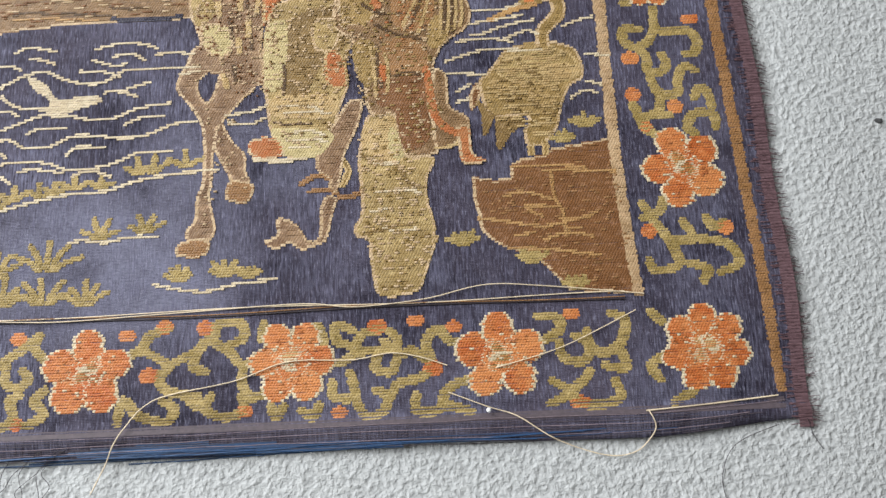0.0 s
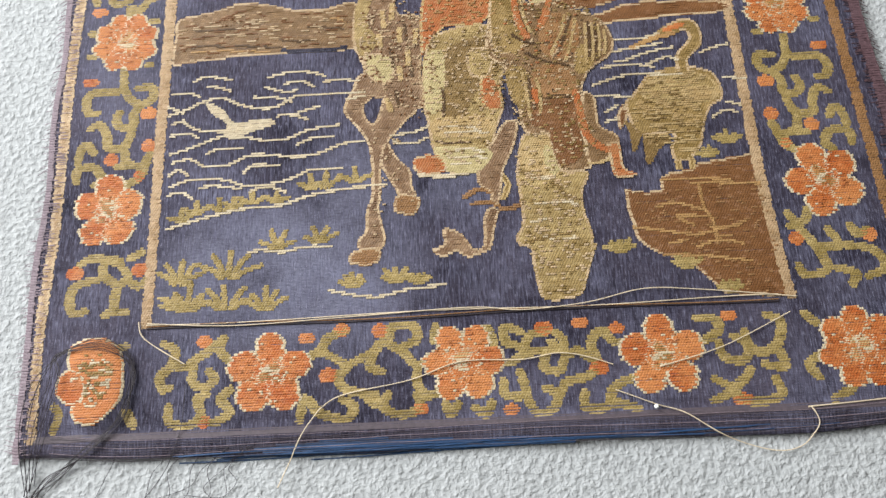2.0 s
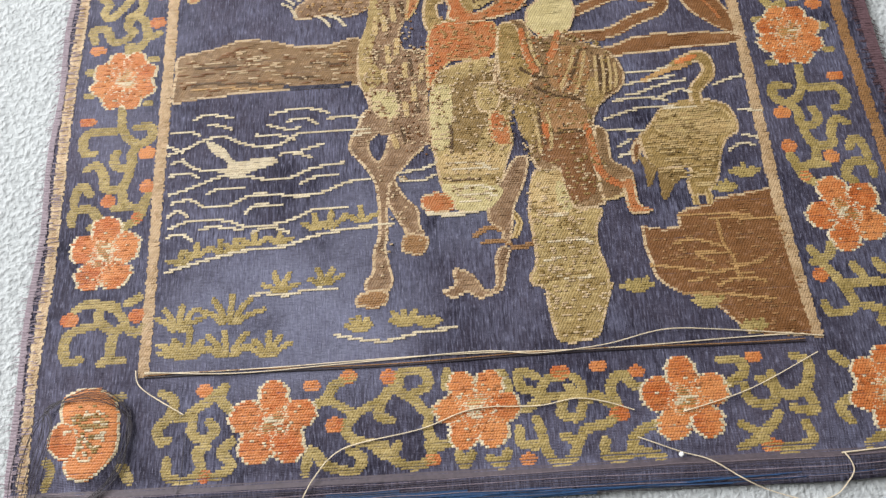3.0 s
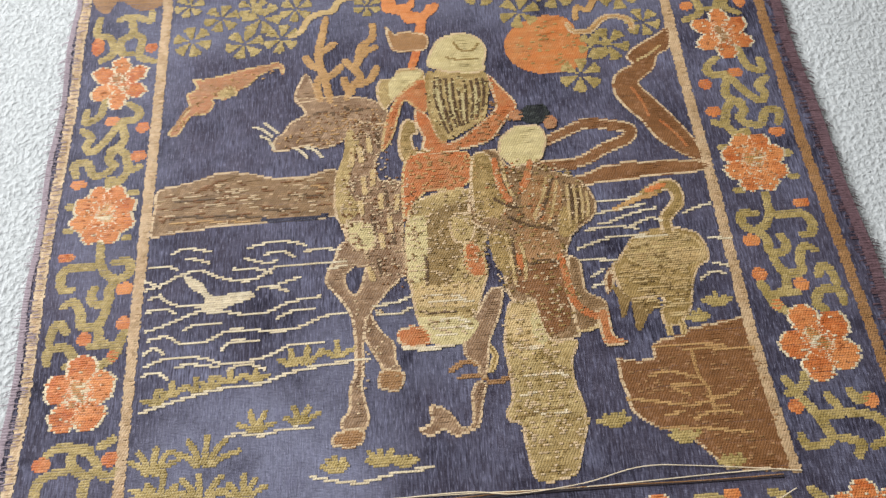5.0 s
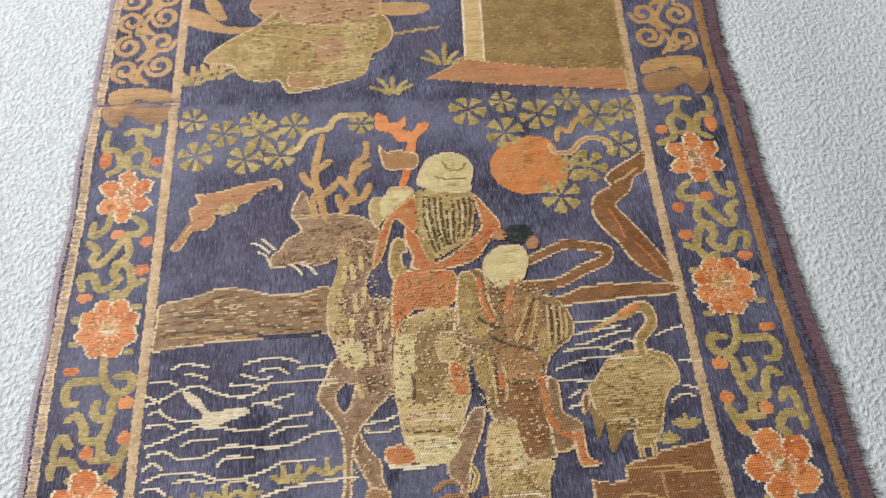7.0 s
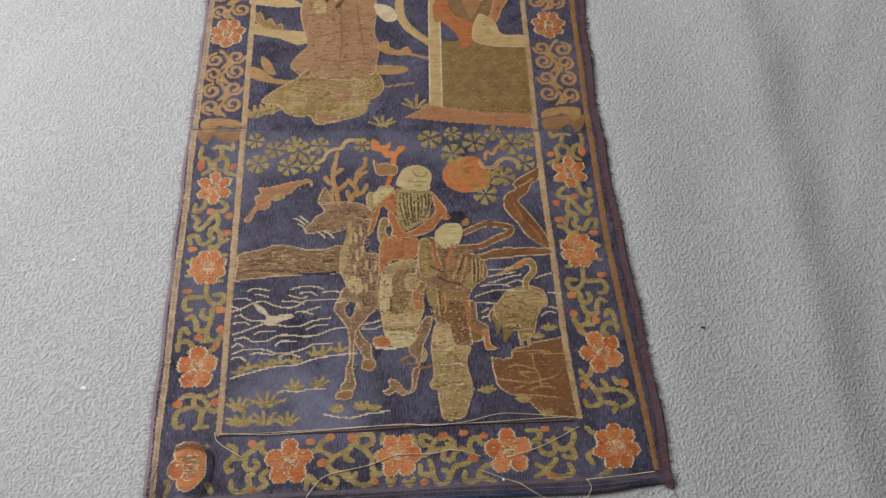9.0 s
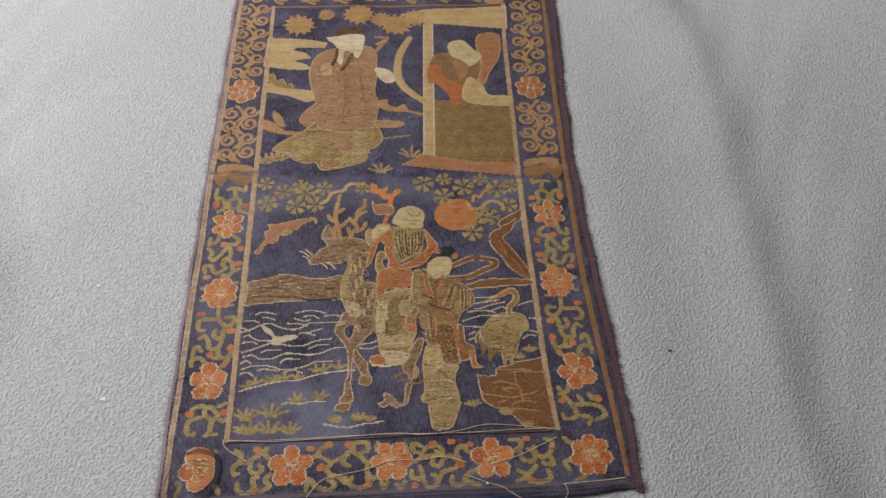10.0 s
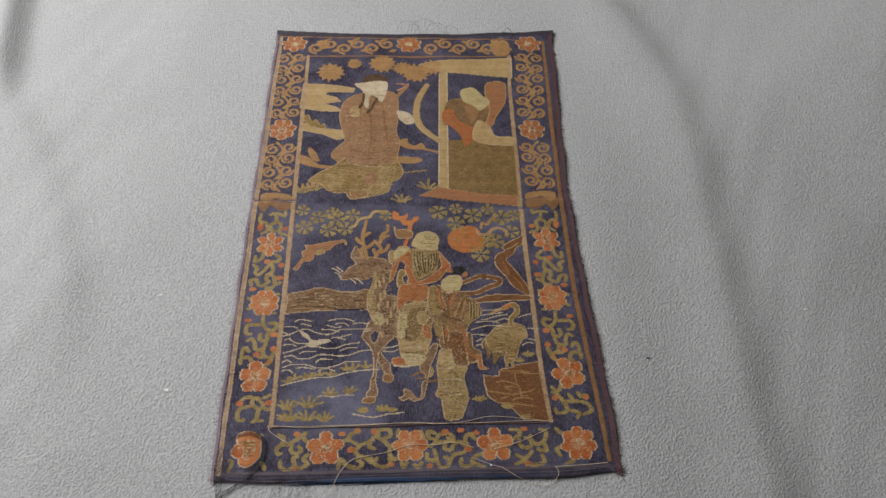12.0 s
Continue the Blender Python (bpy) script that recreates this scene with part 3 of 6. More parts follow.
# ---- border flowers ----
def flower(cx, cy, rx, ry, petals, turn, fat=0.36, heart=OCHRE, level=1, petal_material=None):
    """A woven blossom: petals in orange silk round a pale heart, each edged with gilt ends."""
    stuff = petal_material or RUST
    core = woven("flower", stuff, oval(cx, cy, rx * 0.42, ry * 0.42), level)
    for k in range(petals):
        a = radians(turn + 360 * k / petals)
        px, py = cx + 0.62 * rx * math.cos(a), cy + 0.62 * ry * math.sin(a)
        w = fat * random.uniform(0.92, 1.08)
        woven("petal", stuff, oval(px, py, rx * 0.40, (rx + ry) / 2 * w, turn + 360 * k / petals), level, core, CREAM, 1.3)
    seeds = [oval(cx + rx * random.uniform(-0.2, 0.2), cy + ry * random.uniform(-0.24, 0.24), rx * random.uniform(0.1, 0.2), ry * random.uniform(0.07, 0.16)) for _ in range(7)]
    woven("heart", heart, union(*seeds), level + 1, core, CREAM)
    for mat, count, seed in ((CREAM, 14, 3), (RED, 26, 5)):
        flecks("pick_wear", mat, oval(cx, cy, 0.8 * rx, 0.8 * ry), count, 0.7, 1.6, level + 1, int(seed + cx * 7 + cy * 13) % 9973, core)
    for k in range(3):
        x, y = cx + rx * random.uniform(-0.25, 0.1), cy + ry * random.uniform(-0.25, 0.25)
        woven("stamen", CREAM, stroke(0.9, x, y, x + rx * 0.2, y + 0.3), level + 2, core)
    return core


corner = woven("flower", RUST, blob(-136.5, 11, -130.5, 14.5, -123, 13.5, -118, 8, -116.5, 0, -117, -6.5, -120.5, -11.5, -125.5, -15, -131.5, -14, -133.5, -9.5, -130.5, -6, -135.5, 3.5), 1, rim=CREAM)
woven("petal", RUST, blob(-139.5, -0.5, -136.5, 3, -131, 2, -129, -5, -133.5, -8.5, -139, -5), 2, corner, rim=CREAM)
core_marks = blob(-132.5, 6, -127, 9, -121, 6.5, -119.5, 1, -122, -6, -127.5, -10, -131, -3)
flecks("heart", OCHRE, core_marks, 46, 1.0, 3.0, 3, 41, corner)
flecks("heart", CREAM, core_marks, 30, 0.8, 1.8, 3, 42, corner)
for x, y in ((-128, 5), (-124, 3), (-127, 0.5), (-122.5, -1), (-129, -2.5), (-127, -9), (-134, 0), (-125, -5)):
    woven("stamen", CREAM, stroke(1.0, x, y, x + 1.6, y + 0.3), 4, corner)
flower(-68, -0.5, 14, 13.5, 5, 90, 0.38)
flower(-2.5, 0.5, 13.5, 13, 6, 60, 0.36, STRAW)
flower(64, -0.5, 14, 13.5, 5, 92, 0.38)
flower(129.5, -0.5, 14, 14, 7, 40, 0.34, STRAW)
flower(-128.5, 61, 12.5, 15, 5, 90, 0.40)
flower(-127.7, 131.8, 12.5, 13.5, 8, 20, 0.33, STRAW)
flower(-128.5, 194.5, 12.5, 13.5, 6, 30, 0.30, TAN)
flower(129, 60, 13.5, 14.5, 5, 110, 0.40)
flower(124, 133, 12.5, 14, 8, 20, 0.32, OCHRE)
flower(125.5, 196, 12.5, 13.5, 6, 30, 0.30, TAN)
flower(-130, 338, 13.5, 15, 7, 10, 0.32, TAN, 1, RED)
flower(126, 337, 13, 15, 7, 10, 0.32, TAN, 1, RED)
flower(-128, 470, 13.5, 12.5, 7, 15, 0.32, STRAW, 1, RED)
flower(0, 470, 13.5, 12.5, 8, 15, 0.30, STRAW, 1, RED)
flower(135, 470, 14, 12.5, 7, 15, 0.32, STRAW, 1, RED)

# ---- motifs ----
# tendrils of the upper border, wound in pairs about a wavering stem
for k, y in enumerate((266, 281, 297, 311, 361, 378, 395, 412, 429, 446)):
    s = 1 if k % 2 else -1
    both("tendril", GILT, curl(-137.5, y, 6.8, 90 * s, s, 2.5))
    both("tendril", GILT, curl(-121, y + 2, 6.8, 90 - 90 * s, -s, 2.5))
    both("stem", GILT, stroke(2.2, -129 - 3 * s, y - 9, -129 + 2 * s, y - 2, -129 - 2 * s, y + 6))
    both("leaflet", OLIVE, oval(-131 - 2 * s, y + 8, 2.6, 1.6, -40 * s))
    both("leaflet", GILT, oval(-129 + 2 * s, y - 6, 4.2, 2.2, 25 * s))
for k, x in enumerate((-103, -88, -72, -57, -41, -25, 25, 41, 57, 73, 89, 105)):
    s = 1 if k % 2 else -1
    woven("tendril", GILT, curl(x, 466 + 4 * s, 8.4, 90 * s, s, 3.2))
    woven("leaflet", GILT, oval(x + 7, 466 - 7 * s, 4.4, 2.2, 30 * s))
woven("scroll", OLIVE, stroke(3.0, -105, 11.5, -100.5, 9, -101.5, 4, -105, 0, -104, -4, -101.5, -3.5), 0)
woven("scroll", OLIVE, stroke(3.0, -101.5, 4, -96.5, 3, -93.5, 5.5, -90, 7.5, -84, 12.5), 0)
woven("scroll", OLIVE, stroke(3.0, -93.5, 3.5, -94, -2, -90, -4, -86.5, -1.5, -88.5, 1.5), 0)
woven("scroll", OLIVE, stroke(3.0, -84, 12.5, -85, 8, -81.5, 4.5), 0)
woven("scroll", OLIVE, stroke(3.0, -101.5, -10, -101, -15, -95, -16.5, -90.5, -13.5, -92, -8, -89, -6.5), 0)
woven("scroll", OLIVE, stroke(3.0, -91.5, -14.5, -85.5, -15.5, -81, -12.5, -84, -8.5, -81, -5), 0)
woven("scroll", OLIVE, stroke(3.0, -57.5, 3.5, -51, 6.5, -48, 11, -42, 13), 0)
woven("scroll", OLIVE, stroke(3.0, -51, 6.5, -42, 1, -45, -2.5, -42, -7, -36.5, -8.5, -32.5, -12, -32.5, -8.5), 0)
woven("scroll", OLIVE, stroke(3.0, -42, 1, -32.5, 5.5, -29.5, 8.5, -23, 5, -18.5, 0.5, -13, 2), 0)
woven("scroll", OLIVE, stroke(3.0, -32.5, 5.5, -34, 0.5, -30, -1.5), 0)
woven("scroll", OLIVE, stroke(3.0, -27, 10, -26.5, 13.5, -19, 13.5, -18, 9, -22.5, 7), 0)
woven("scroll", OLIVE, stroke(3.0, -57.5, -16.5, -55.5, -9.5, -50.5, -14.5, -42, -16.5, -39.5, -12.5, -43.5, -10), 0)
woven("scroll", OLIVE, stroke(3.0, -17.5, 0, -18.5, -5, -15.5, -10, -10.5, -9), 0)
woven("scroll", OLIVE, stroke(3.0, -28, -9, -29.5, -13.5, -23.5, -16, -17.5, -14, -18.5, -9.5), 0)
woven("scroll", OLIVE, stroke(3.0, -9, -13, -7.5, -16.5, -5, -13.5), 0)
woven("scroll", OLIVE, stroke(3.0, 0.5, -14.5, 4, -17, 6, -13.5), 0)
woven("scroll", OLIVE, stroke(3.0, -11.5, 13, -12, 8), 0)
woven("scroll", OLIVE, stroke(3.0, 6, 12, 8, 6.5), 0)
woven("scroll", OLIVE, stroke(3.0, 7.5, 0.5, 13, -0.5, 19, 2.5, 26, 3, 31.5, 5, 29, 9), 0)
woven("scroll", OLIVE, stroke(3.0, 17.5, 9.5, 12, 11.5, 12, 6.5, 16, 5), 0)
woven("scroll", OLIVE, stroke(3.0, 18, 4, 20.5, 8.5, 26.5, 9.5), 0)
woven("scroll", OLIVE, stroke(3.0, 27, 6, 32.5, 1.5, 36, 2.5, 41.5, -1, 40.5, 5, 44.5, 9, 48, 5, 52.5, 4), 0)
woven("scroll", OLIVE, stroke(3.0, 25.5, 2, 24, -2.5, 29, -4, 31, -0.5), 0)
woven("scroll", OLIVE, stroke(3.0, 16, -3.5, 17.5, -11, 11, -11, 10.5, -6.5), 0)
woven("scroll", OLIVE, stroke(3.0, 17.5, -11, 20.5, -17, 26, -16.5, 28, -11.5, 24, -9.5), 0)
woven("scroll", OLIVE, stroke(3.0, 29, -12, 31, -8, 37.5, -6.5, 41.5, -4.5), 0)
woven("scroll", OLIVE, stroke(3.0, 37, -11.5, 37, -16.5, 44, -16.5, 45.5, -12, 49, -9, 54.5, -7), 0)
woven("scroll", OLIVE, stroke(3.0, 45, -14.5, 54, -17.5), 0)
woven("scroll", OLIVE, stroke(3.0, 76.5, 11.5, 82.5, 11, 83.5, 7, 77, 3.5), 0)
woven("scroll", OLIVE, stroke(3.0, 83, 3, 84, -2, 90.5, -3, 92.5, 2, 88, 5), 0)
woven("scroll", OLIVE, stroke(3.0, 92, 6.5, 92.5, 2, 96.5, -1, 102.5, 2, 104.5, 9.5, 100, 11.5), 0)
woven("scroll", OLIVE, stroke(3.0, 101.5, 1.5, 103.5, -5.5, 97, -5), 0)
woven("scroll", OLIVE, stroke(3.0, 80, -9, 85.5, -12.5, 87.5, -16, 94, -17, 101, -15, 99.5, -9.5), 0)
woven("scroll", OLIVE, stroke(3.0, 79, -16, 83.5, -14, 90, -9, 92, -6.5), 0)
woven("scroll", OLIVE, stroke(3.0, 113, 11.5, 116, 8.5), 0)
woven("scroll", OLIVE, stroke(3.0, 114, -10, 111.5, -5.5, 116, -2.5), 0)
woven("scroll", OLIVE, stroke(3.0, 117.5, -17.5, 124, -14), 0)
woven("scroll", OLIVE, stroke(3.0, -120.5, 10, -117.5, 11), 0)
woven("scroll", OLIVE, stroke(3.0, -140, -16.5, -138, -11, -140, -8.5), 0)
woven("scroll", OLIVE, stroke(3.0, -115.5, -11, -113, -15.5), 0)
woven("scroll", OLIVE, stroke(3.0, -136.5, 41.5, -132.5, 43.5, -126.5, 42.5, -122, 40.5), 0)
woven("scroll", OLIVE, stroke(3.0, -122.5, 42.5, -127.5, 42, -127.5, 37, -122.5, 33.5, -119, 36, -121, 39), 0)
woven("scroll", OLIVE, stroke(3.0, -122.5, 33.5, -123, 28.5, -123, 23.5), 0)
woven("scroll", OLIVE, stroke(3.0, -126, 22.5, -123, 23.5, -118.5, 23), 0)
woven("scroll", OLIVE, stroke(3.0, -119.5, 35, -115, 32.5, -112.5, 34.5), 0)
woven("scroll", OLIVE, stroke(3.0, -119, 42.5, -115, 45), 0)
woven("scroll", OLIVE, stroke(3.0, -127.5, 36, -132.5, 35, -137.5, 33, -138.5, 27.5, -137, 23.5, -133, 24), 0)
woven("scroll", OLIVE, stroke(3.0, 114, 48, 117, 42, 121.5, 35.5, 124, 27, 116.5, 25, 114.5, 28.5), 0)
woven("scroll", OLIVE, stroke(3.0, 121.5, 35.5, 129.5, 35, 127, 41), 0)
woven("scroll", OLIVE, stroke(3.0, 129.5, 35, 135.5, 34.5, 141, 32.5, 143.5, 26.5, 137, 23.5), 0)
woven("scroll", OLIVE, stroke(3.0, 114, 43, 119.5, 45, 121, 49), 0)
woven("scroll", OLIVE, stroke(3.0, 127, 27, 133, 25, 131.5, 21), 0)
woven("scroll", OLIVE, stroke(3.0, 134.5, 42.5, 137, 38.5, 140, 40.5), 0)
woven("bud", RUST, oval(-90.5, 11.5, 2.5, 2), 0)
woven("bud", RUST, oval(-89.5, -15.5, 2.5, 2), 0)
woven("bud", RUST, oval(-55.5, 11, 2.5, 2), 0)
woven("bud", RUST, oval(-43.5, 13.5, 2.5, 2.5), 0)
woven("bud", RUST, oval(-48, -2, 3, 2.5), 0)
woven("bud", RUST, oval(-30.5, 12.5, 2.5, 2.5), 0)
woven("bud", RUST, oval(-17.5, -14.5, 2.5, 2), 0)
woven("bud", RUST, oval(25, 10.5, 3, 2.5), 0)
woven("bud", RUST, oval(37.5, 12, 2.5, 2), 0)
woven("bud", RUST, oval(49.5, 9.5, 2.5, 2), 0)
woven("bud", RUST, oval(42.5, -3.5, 3, 2.5), 0)
woven("bud", RUST, oval(12.5, -16, 2.5, 2), 0)
woven("bud", RUST, oval(87.5, 12, 2.5, 2), 0)
woven("bud", RUST, oval(88.5, -16, 3.5, 2), 0)
woven("bud", RUST, oval(-138, 38, 3, 2.5), 0)
woven("bud", RUST, oval(-115, 38.5, 3, 2.5), 0)
woven("bud", RUST, oval(115.5, 38.5, 2.5, 2.5), 0)
woven("bud", RUST, oval(140.5, 38.5, 2.5, 2.5), 0)
both("scroll", OLIVE, stroke(3.2, -133.5, 187.5, -135, 179, -140.5, 176, -141, 181.5), 0)
both("scroll", OLIVE, stroke(3.2, -123.5, 183.5, -118.5, 179, -120.5, 175, -126, 174.5, -130, 168, -136, 161, -139, 163.5), 0)
both("scroll", OLIVE, stroke(3.2, -126, 174.5, -123.5, 166, -127, 161, -129, 157, -126, 154), 0)
both("scroll", OLIVE, stroke(3.2, -141.5, 172, -137.5, 168.5, -139.5, 164.5), 0)
both("scroll", OLIVE, stroke(3.2, -129, 161, -126, 162, -122, 158, -120, 151.5, -116, 152.5), 0)
both("scroll", OLIVE, stroke(3.2, -141, 150, -142.5, 155.5, -137.5, 156, -134, 150, -128.5, 151, -126.5, 154.5), 0)
both("scroll", OLIVE, stroke(3.2, -120, 151.5, -124, 146, -127.5, 147.5, -127, 143), 0)
both("scroll", OLIVE, stroke(3.2, -140, 229.5, -140.5, 220.5, -135, 218.5, -132.5, 210.5, -137.5, 206.5), 0)
both("scroll", OLIVE, stroke(3.2, -132, 228, -126.5, 230, -118.5, 227, -118, 231.5), 0)
both("scroll", OLIVE, stroke(3.2, -126.5, 228.5, -125.5, 220.5, -130, 216.5, -129, 210, -125, 209.5), 0)
both("scroll", OLIVE, stroke(3.2, -125.5, 220.5, -121, 217, -121.5, 208, -114.5, 204.5), 0)
both("scroll", OLIVE, stroke(3.2, -127.5, 119, -127, 111.5, -130.5, 109.5, -138, 109.5, -140.5, 105.5, -139, 101, -136, 101), 0)
both("scroll", OLIVE, stroke(3.2, -127, 111.5, -123.5, 106, -119, 104, -115.5, 106.5, -116, 111, -121.5, 111), 0)
both("scroll", OLIVE, stroke(3.2, -119, 104, -122, 100.5, -122, 95.5, -126, 94.5, -128.5, 97.5, -127.5, 101), 0)
both("scroll", OLIVE, stroke(3.2, -122, 95.5, -123, 89.5, -125, 86.5, -130.5, 86.5, -131.5, 91.5, -134.5, 96, -138, 94.5), 0)
both("scroll", OLIVE, stroke(3.2, -125, 86.5, -123.5, 79.5, -126.5, 78.5), 0)
both("scroll", OLIVE, stroke(3.2, -141.5, 80.5, -141, 85.5, -138.5, 88, -136, 84.5), 0)
both("scroll", OLIVE, stroke(3.2, -141.5, 73.5, -141.5, 78, -135, 78.5, -132, 74, -134.5, 71.5), 0)
both("scroll", OLIVE, stroke(3.2, -123.5, 79.5, -117, 77.5, -118.5, 73.5, -123, 71), 0)
both("scroll", OLIVE, stroke(3.2, -115, 83, -116, 79), 0)
both("leaflet", OLIVE, oval(-141, 136, 2, 1.5), 0)
both("leaflet", OLIVE, oval(-140.5, 125.5, 2, 1.5), 0)
both("leaflet", OLIVE, oval(-117.5, 140.5, 2.5, 1.5), 0)
both("leaflet", OLIVE, oval(-118, 121, 2, 1.5), 0)
both("bud", RUST, oval(-139.5, 114, 3, 2), 0)
both("bud", RUST, oval(-116.5, 100, 3, 2.5), 0)
both("bud", RUST, oval(-115.5, 86.5, 2.5, 2.5), 0)
both("bud", RUST, oval(-129, 81.5, 2.5, 2.5), 0)
both("bud", RUST, oval(-118, 74.5, 2, 2), 0)
both("bud", RUST, oval(-129.5, 175.5, 3, 2.5), 0)
both("bud", RUST, oval(-116.5, 171, 2.5, 2.5), 0)
both("bud", RUST, oval(-117, 157.5, 3, 2.5), 0)
both("bud", RUST, oval(-139.5, 146, 3, 2), 0)
both("bud", RUST, oval(-139.5, 214, 2.5, 4.5), 0)
both("bud", RUST, oval(-116.5, 212, 2.5, 2.5), 0)
both("leaf_spray", TAN, blob(-144.5, 247, -137, 242, -131, 247, -114, 243, -114.5, 235, -123, 233, -132.5, 238.5, -138, 232, -143.5, 237.5), 0)
both("leaf_spray", GILT, blob(-142, 253.5, -131.5, 255, -116, 252, -113.5, 245, -122, 246.5, -131, 248, -136.5, 241, -142.5, 246.5), 0)
woven("leaf_spray", GILT, blob(92, 470, 110.5, 473.5, 111.5, 452.5, 96, 450.5), 0)
woven("leaf_spray", GILT, blob(-103, 473, -93, 475, -88.5, 465.5, -97, 461.5), 0)
#  lower scene
woven("bank", UMBER, blob(-107.5, 140.5, -94.5, 143, -84.5, 146, -74.5, 145.5, -61.5, 142, -50, 142, -38, 144, -36.5, 129.5, -38.5, 123.5, -55, 122.5, -67, 122, -79, 122.5, -101.5, 121, -109, 120.5, -108.5, 132), 0, rim=LINE)
woven("bank_slit", NAVY, stroke(1.6, -66, 124, -60.5, 123, -52, 123, -42, 124), 3)
woven("bank_slit", BARK, stroke(0.6, -102, 127.5, -91, 127.5, -78, 126.5, -67, 125), 3)
woven("bank_slit", BARK, stroke(0.6, -67, 128.5, -60.5, 127.5, -54, 128), 3)
woven("bank_slit", BARK, stroke(0.6, -100.5, 135, -89.5, 135, -80.5, 134), 3)
woven("bank_slit", BARK, stroke(0.5, -56.5, 133.5, -50, 133.5, -43, 132.5), 3)
woven("bank_line", GILT, stroke(0.7, -102, 125, -86.5, 125, -71.5, 123.5), 3)
woven("bank_line", GILT, stroke(0.7, -47.5, 137.5, -45, 137, -42, 135.5), 3)
#  deer
woven("deer_shape", DEER, blob(-34, 165.5, -24.5, 166, -17.5, 164, -19.5, 152.5, -22.5, 145, -21, 138, -13, 136.5, -12, 127.5, -13.5, 109, -11.5, 100.5, -16, 96, -28.5, 101, -39.5, 104, -35, 112.5, -36.5, 119, -39, 126, -38.5, 139.5, -34.5, 152.5), 1, rim=LINE)
woven("deer_shape", DEER, blob(-54.5, 179, -45.5, 178.5, -31.5, 178, -22, 175, -16.5, 169, -19, 163, -29.5, 164.5, -33.5, 158.5, -37.5, 155.5, -43, 154, -50, 155.5, -55.5, 154.5, -61.5, 153.5, -63.5, 156, -62.5, 160, -59.5, 162.5, -56, 167.5, -50.5, 171.5), 2, rim=LINE)
woven("deer_shape", DEER, blob(-54.5, 178, -53.5, 185, -50, 191, -46.5, 184.5, -45.5, 177), 2, rim=LINE)
woven("deer_shape", DEER, minus(blob(-39.5, 105, -42.5, 98.5, -42, 95, -37, 88.5, -33.5, 82, -32.5, 73, -32.5, 62, -34.5, 56.5, -35, 49, -37.5, 45.5, -37, 42, -30, 41.5, -28, 45, -29, 51, -30, 57, -29, 64, -29, 73, -26.5, 82.5, -20, 90.5, -13.5, 99, -15.5, 109, -34.5, 112.5), blob(-27.5, 105, -31, 102.5, -35, 98.5, -34.5, 94, -32, 90.5, -29.5, 94.5)), 1, rim=LINE)
woven("hoof", TAN, blob(-37, 42, -41, 39.5, -39.5, 36.5, -31.5, 36.5, -30, 41.5), 2, rim=LINE)
woven("deer_shape", DEER, blob(-27, 84, -29.5, 76, -27, 69.5, -24, 64, -22.5, 60.5, -19.5, 60.5, -16.5, 61, -18, 65.5, -18.5, 71, -23.5, 77), 1, rim=LINE)
woven("hoof", TAN, blob(-23, 61.5, -24.5, 55.5, -17.5, 54, -15.5, 60), 2, rim=LINE)
woven("deer_shape", DEER, blob(17, 88.5, 21.5, 88, 20, 79.5, 15.5, 69.5, 14, 61.5, 12.5, 56.5, 10, 58, 10, 61, 6, 64.5, 6, 70, 8.5, 76, 12, 81), 3, rim=LINE)
woven("deer_shape", DEER, blob(-7, 48, -1.5, 46, 3, 40, 6.5, 41, 7, 50.5, 9.5, 55, 12.5, 53.5, 11, 48, 9, 40, 4.5, 37.5, 0.5, 37, -3, 39, -8, 37.5, -11.5, 40.5, -7.5, 42), 2, rim=LINE)
woven("sprig", TAN, stroke(1.8, 0.5, 59, 5.5, 62, 11, 61), 2)
woven("sprig", TAN, stroke(1.8, 3.5, 56.5, 9, 57, 12.5, 56), 2)
woven("sprig", TAN, stroke(1.8, 13.5, 54.5, 17.5, 54.5, 21.5, 56), 2)
woven("sprig", OCHRE, stroke(1.8, 15, 67.5, 16.5, 63, 14.5, 58.5), 2)
woven("antler", GILT, stroke(3.1, -41.5, 219.5, -43, 210, -44.5, 202, -44, 194, -42, 187, -40, 176.5), 2)
woven("antler", GILT, stroke(3.1, -44, 201, -41, 203, -38, 205.5), 2)
woven("antler", GILT, stroke(3.1, -44, 193, -47.5, 195, -50, 199.5), 2)
woven("antler", GILT, stroke(3.1, -42, 188, -38.5, 189.5, -35.5, 193), 2)
woven("antler", GILT, stroke(3.1, -43, 190, -45.5, 184.5, -44, 177), 2)
woven("antler", GILT, stroke(3.1, -21.5, 215, -22, 207.5, -26.5, 203, -28, 195.5, -29.5, 191.5, -27.5, 187, -31, 182, -33, 177), 2)
woven("antler", GILT, stroke(3.1, -20.5, 202.5, -24, 201, -26.5, 198), 2)
woven("antler", GILT, stroke(3.1, -33.5, 196, -31.5, 193.5, -29, 191), 2)
woven("antler", GILT, stroke(3.1, -20.5, 191.5, -23, 186, -28, 183), 2)
woven("antler", GILT, stroke(3.1, -34, 187, -33, 182.5, -31, 180), 2)
woven("muzzle_line", CREAM, stroke(1.0, -71, 166.5, -67.5, 165, -63.5, 161.5), 4)
woven("muzzle_line", CREAM, stroke(1.0, -66.5, 168, -64, 165.5, -61, 162.5), 4)
woven("muzzle_line", CREAM, stroke(1.0, -68, 161.5, -65, 160, -62.5, 155.5), 4)
woven("muzzle_line", CREAM, stroke(1.0, -53.5, 154.5, -51.5, 153, -49.5, 150.5), 4)
woven("muzzle_line", CREAM, stroke(1.0, -50, 155, -46.5, 153.5, -43.5, 150), 4)
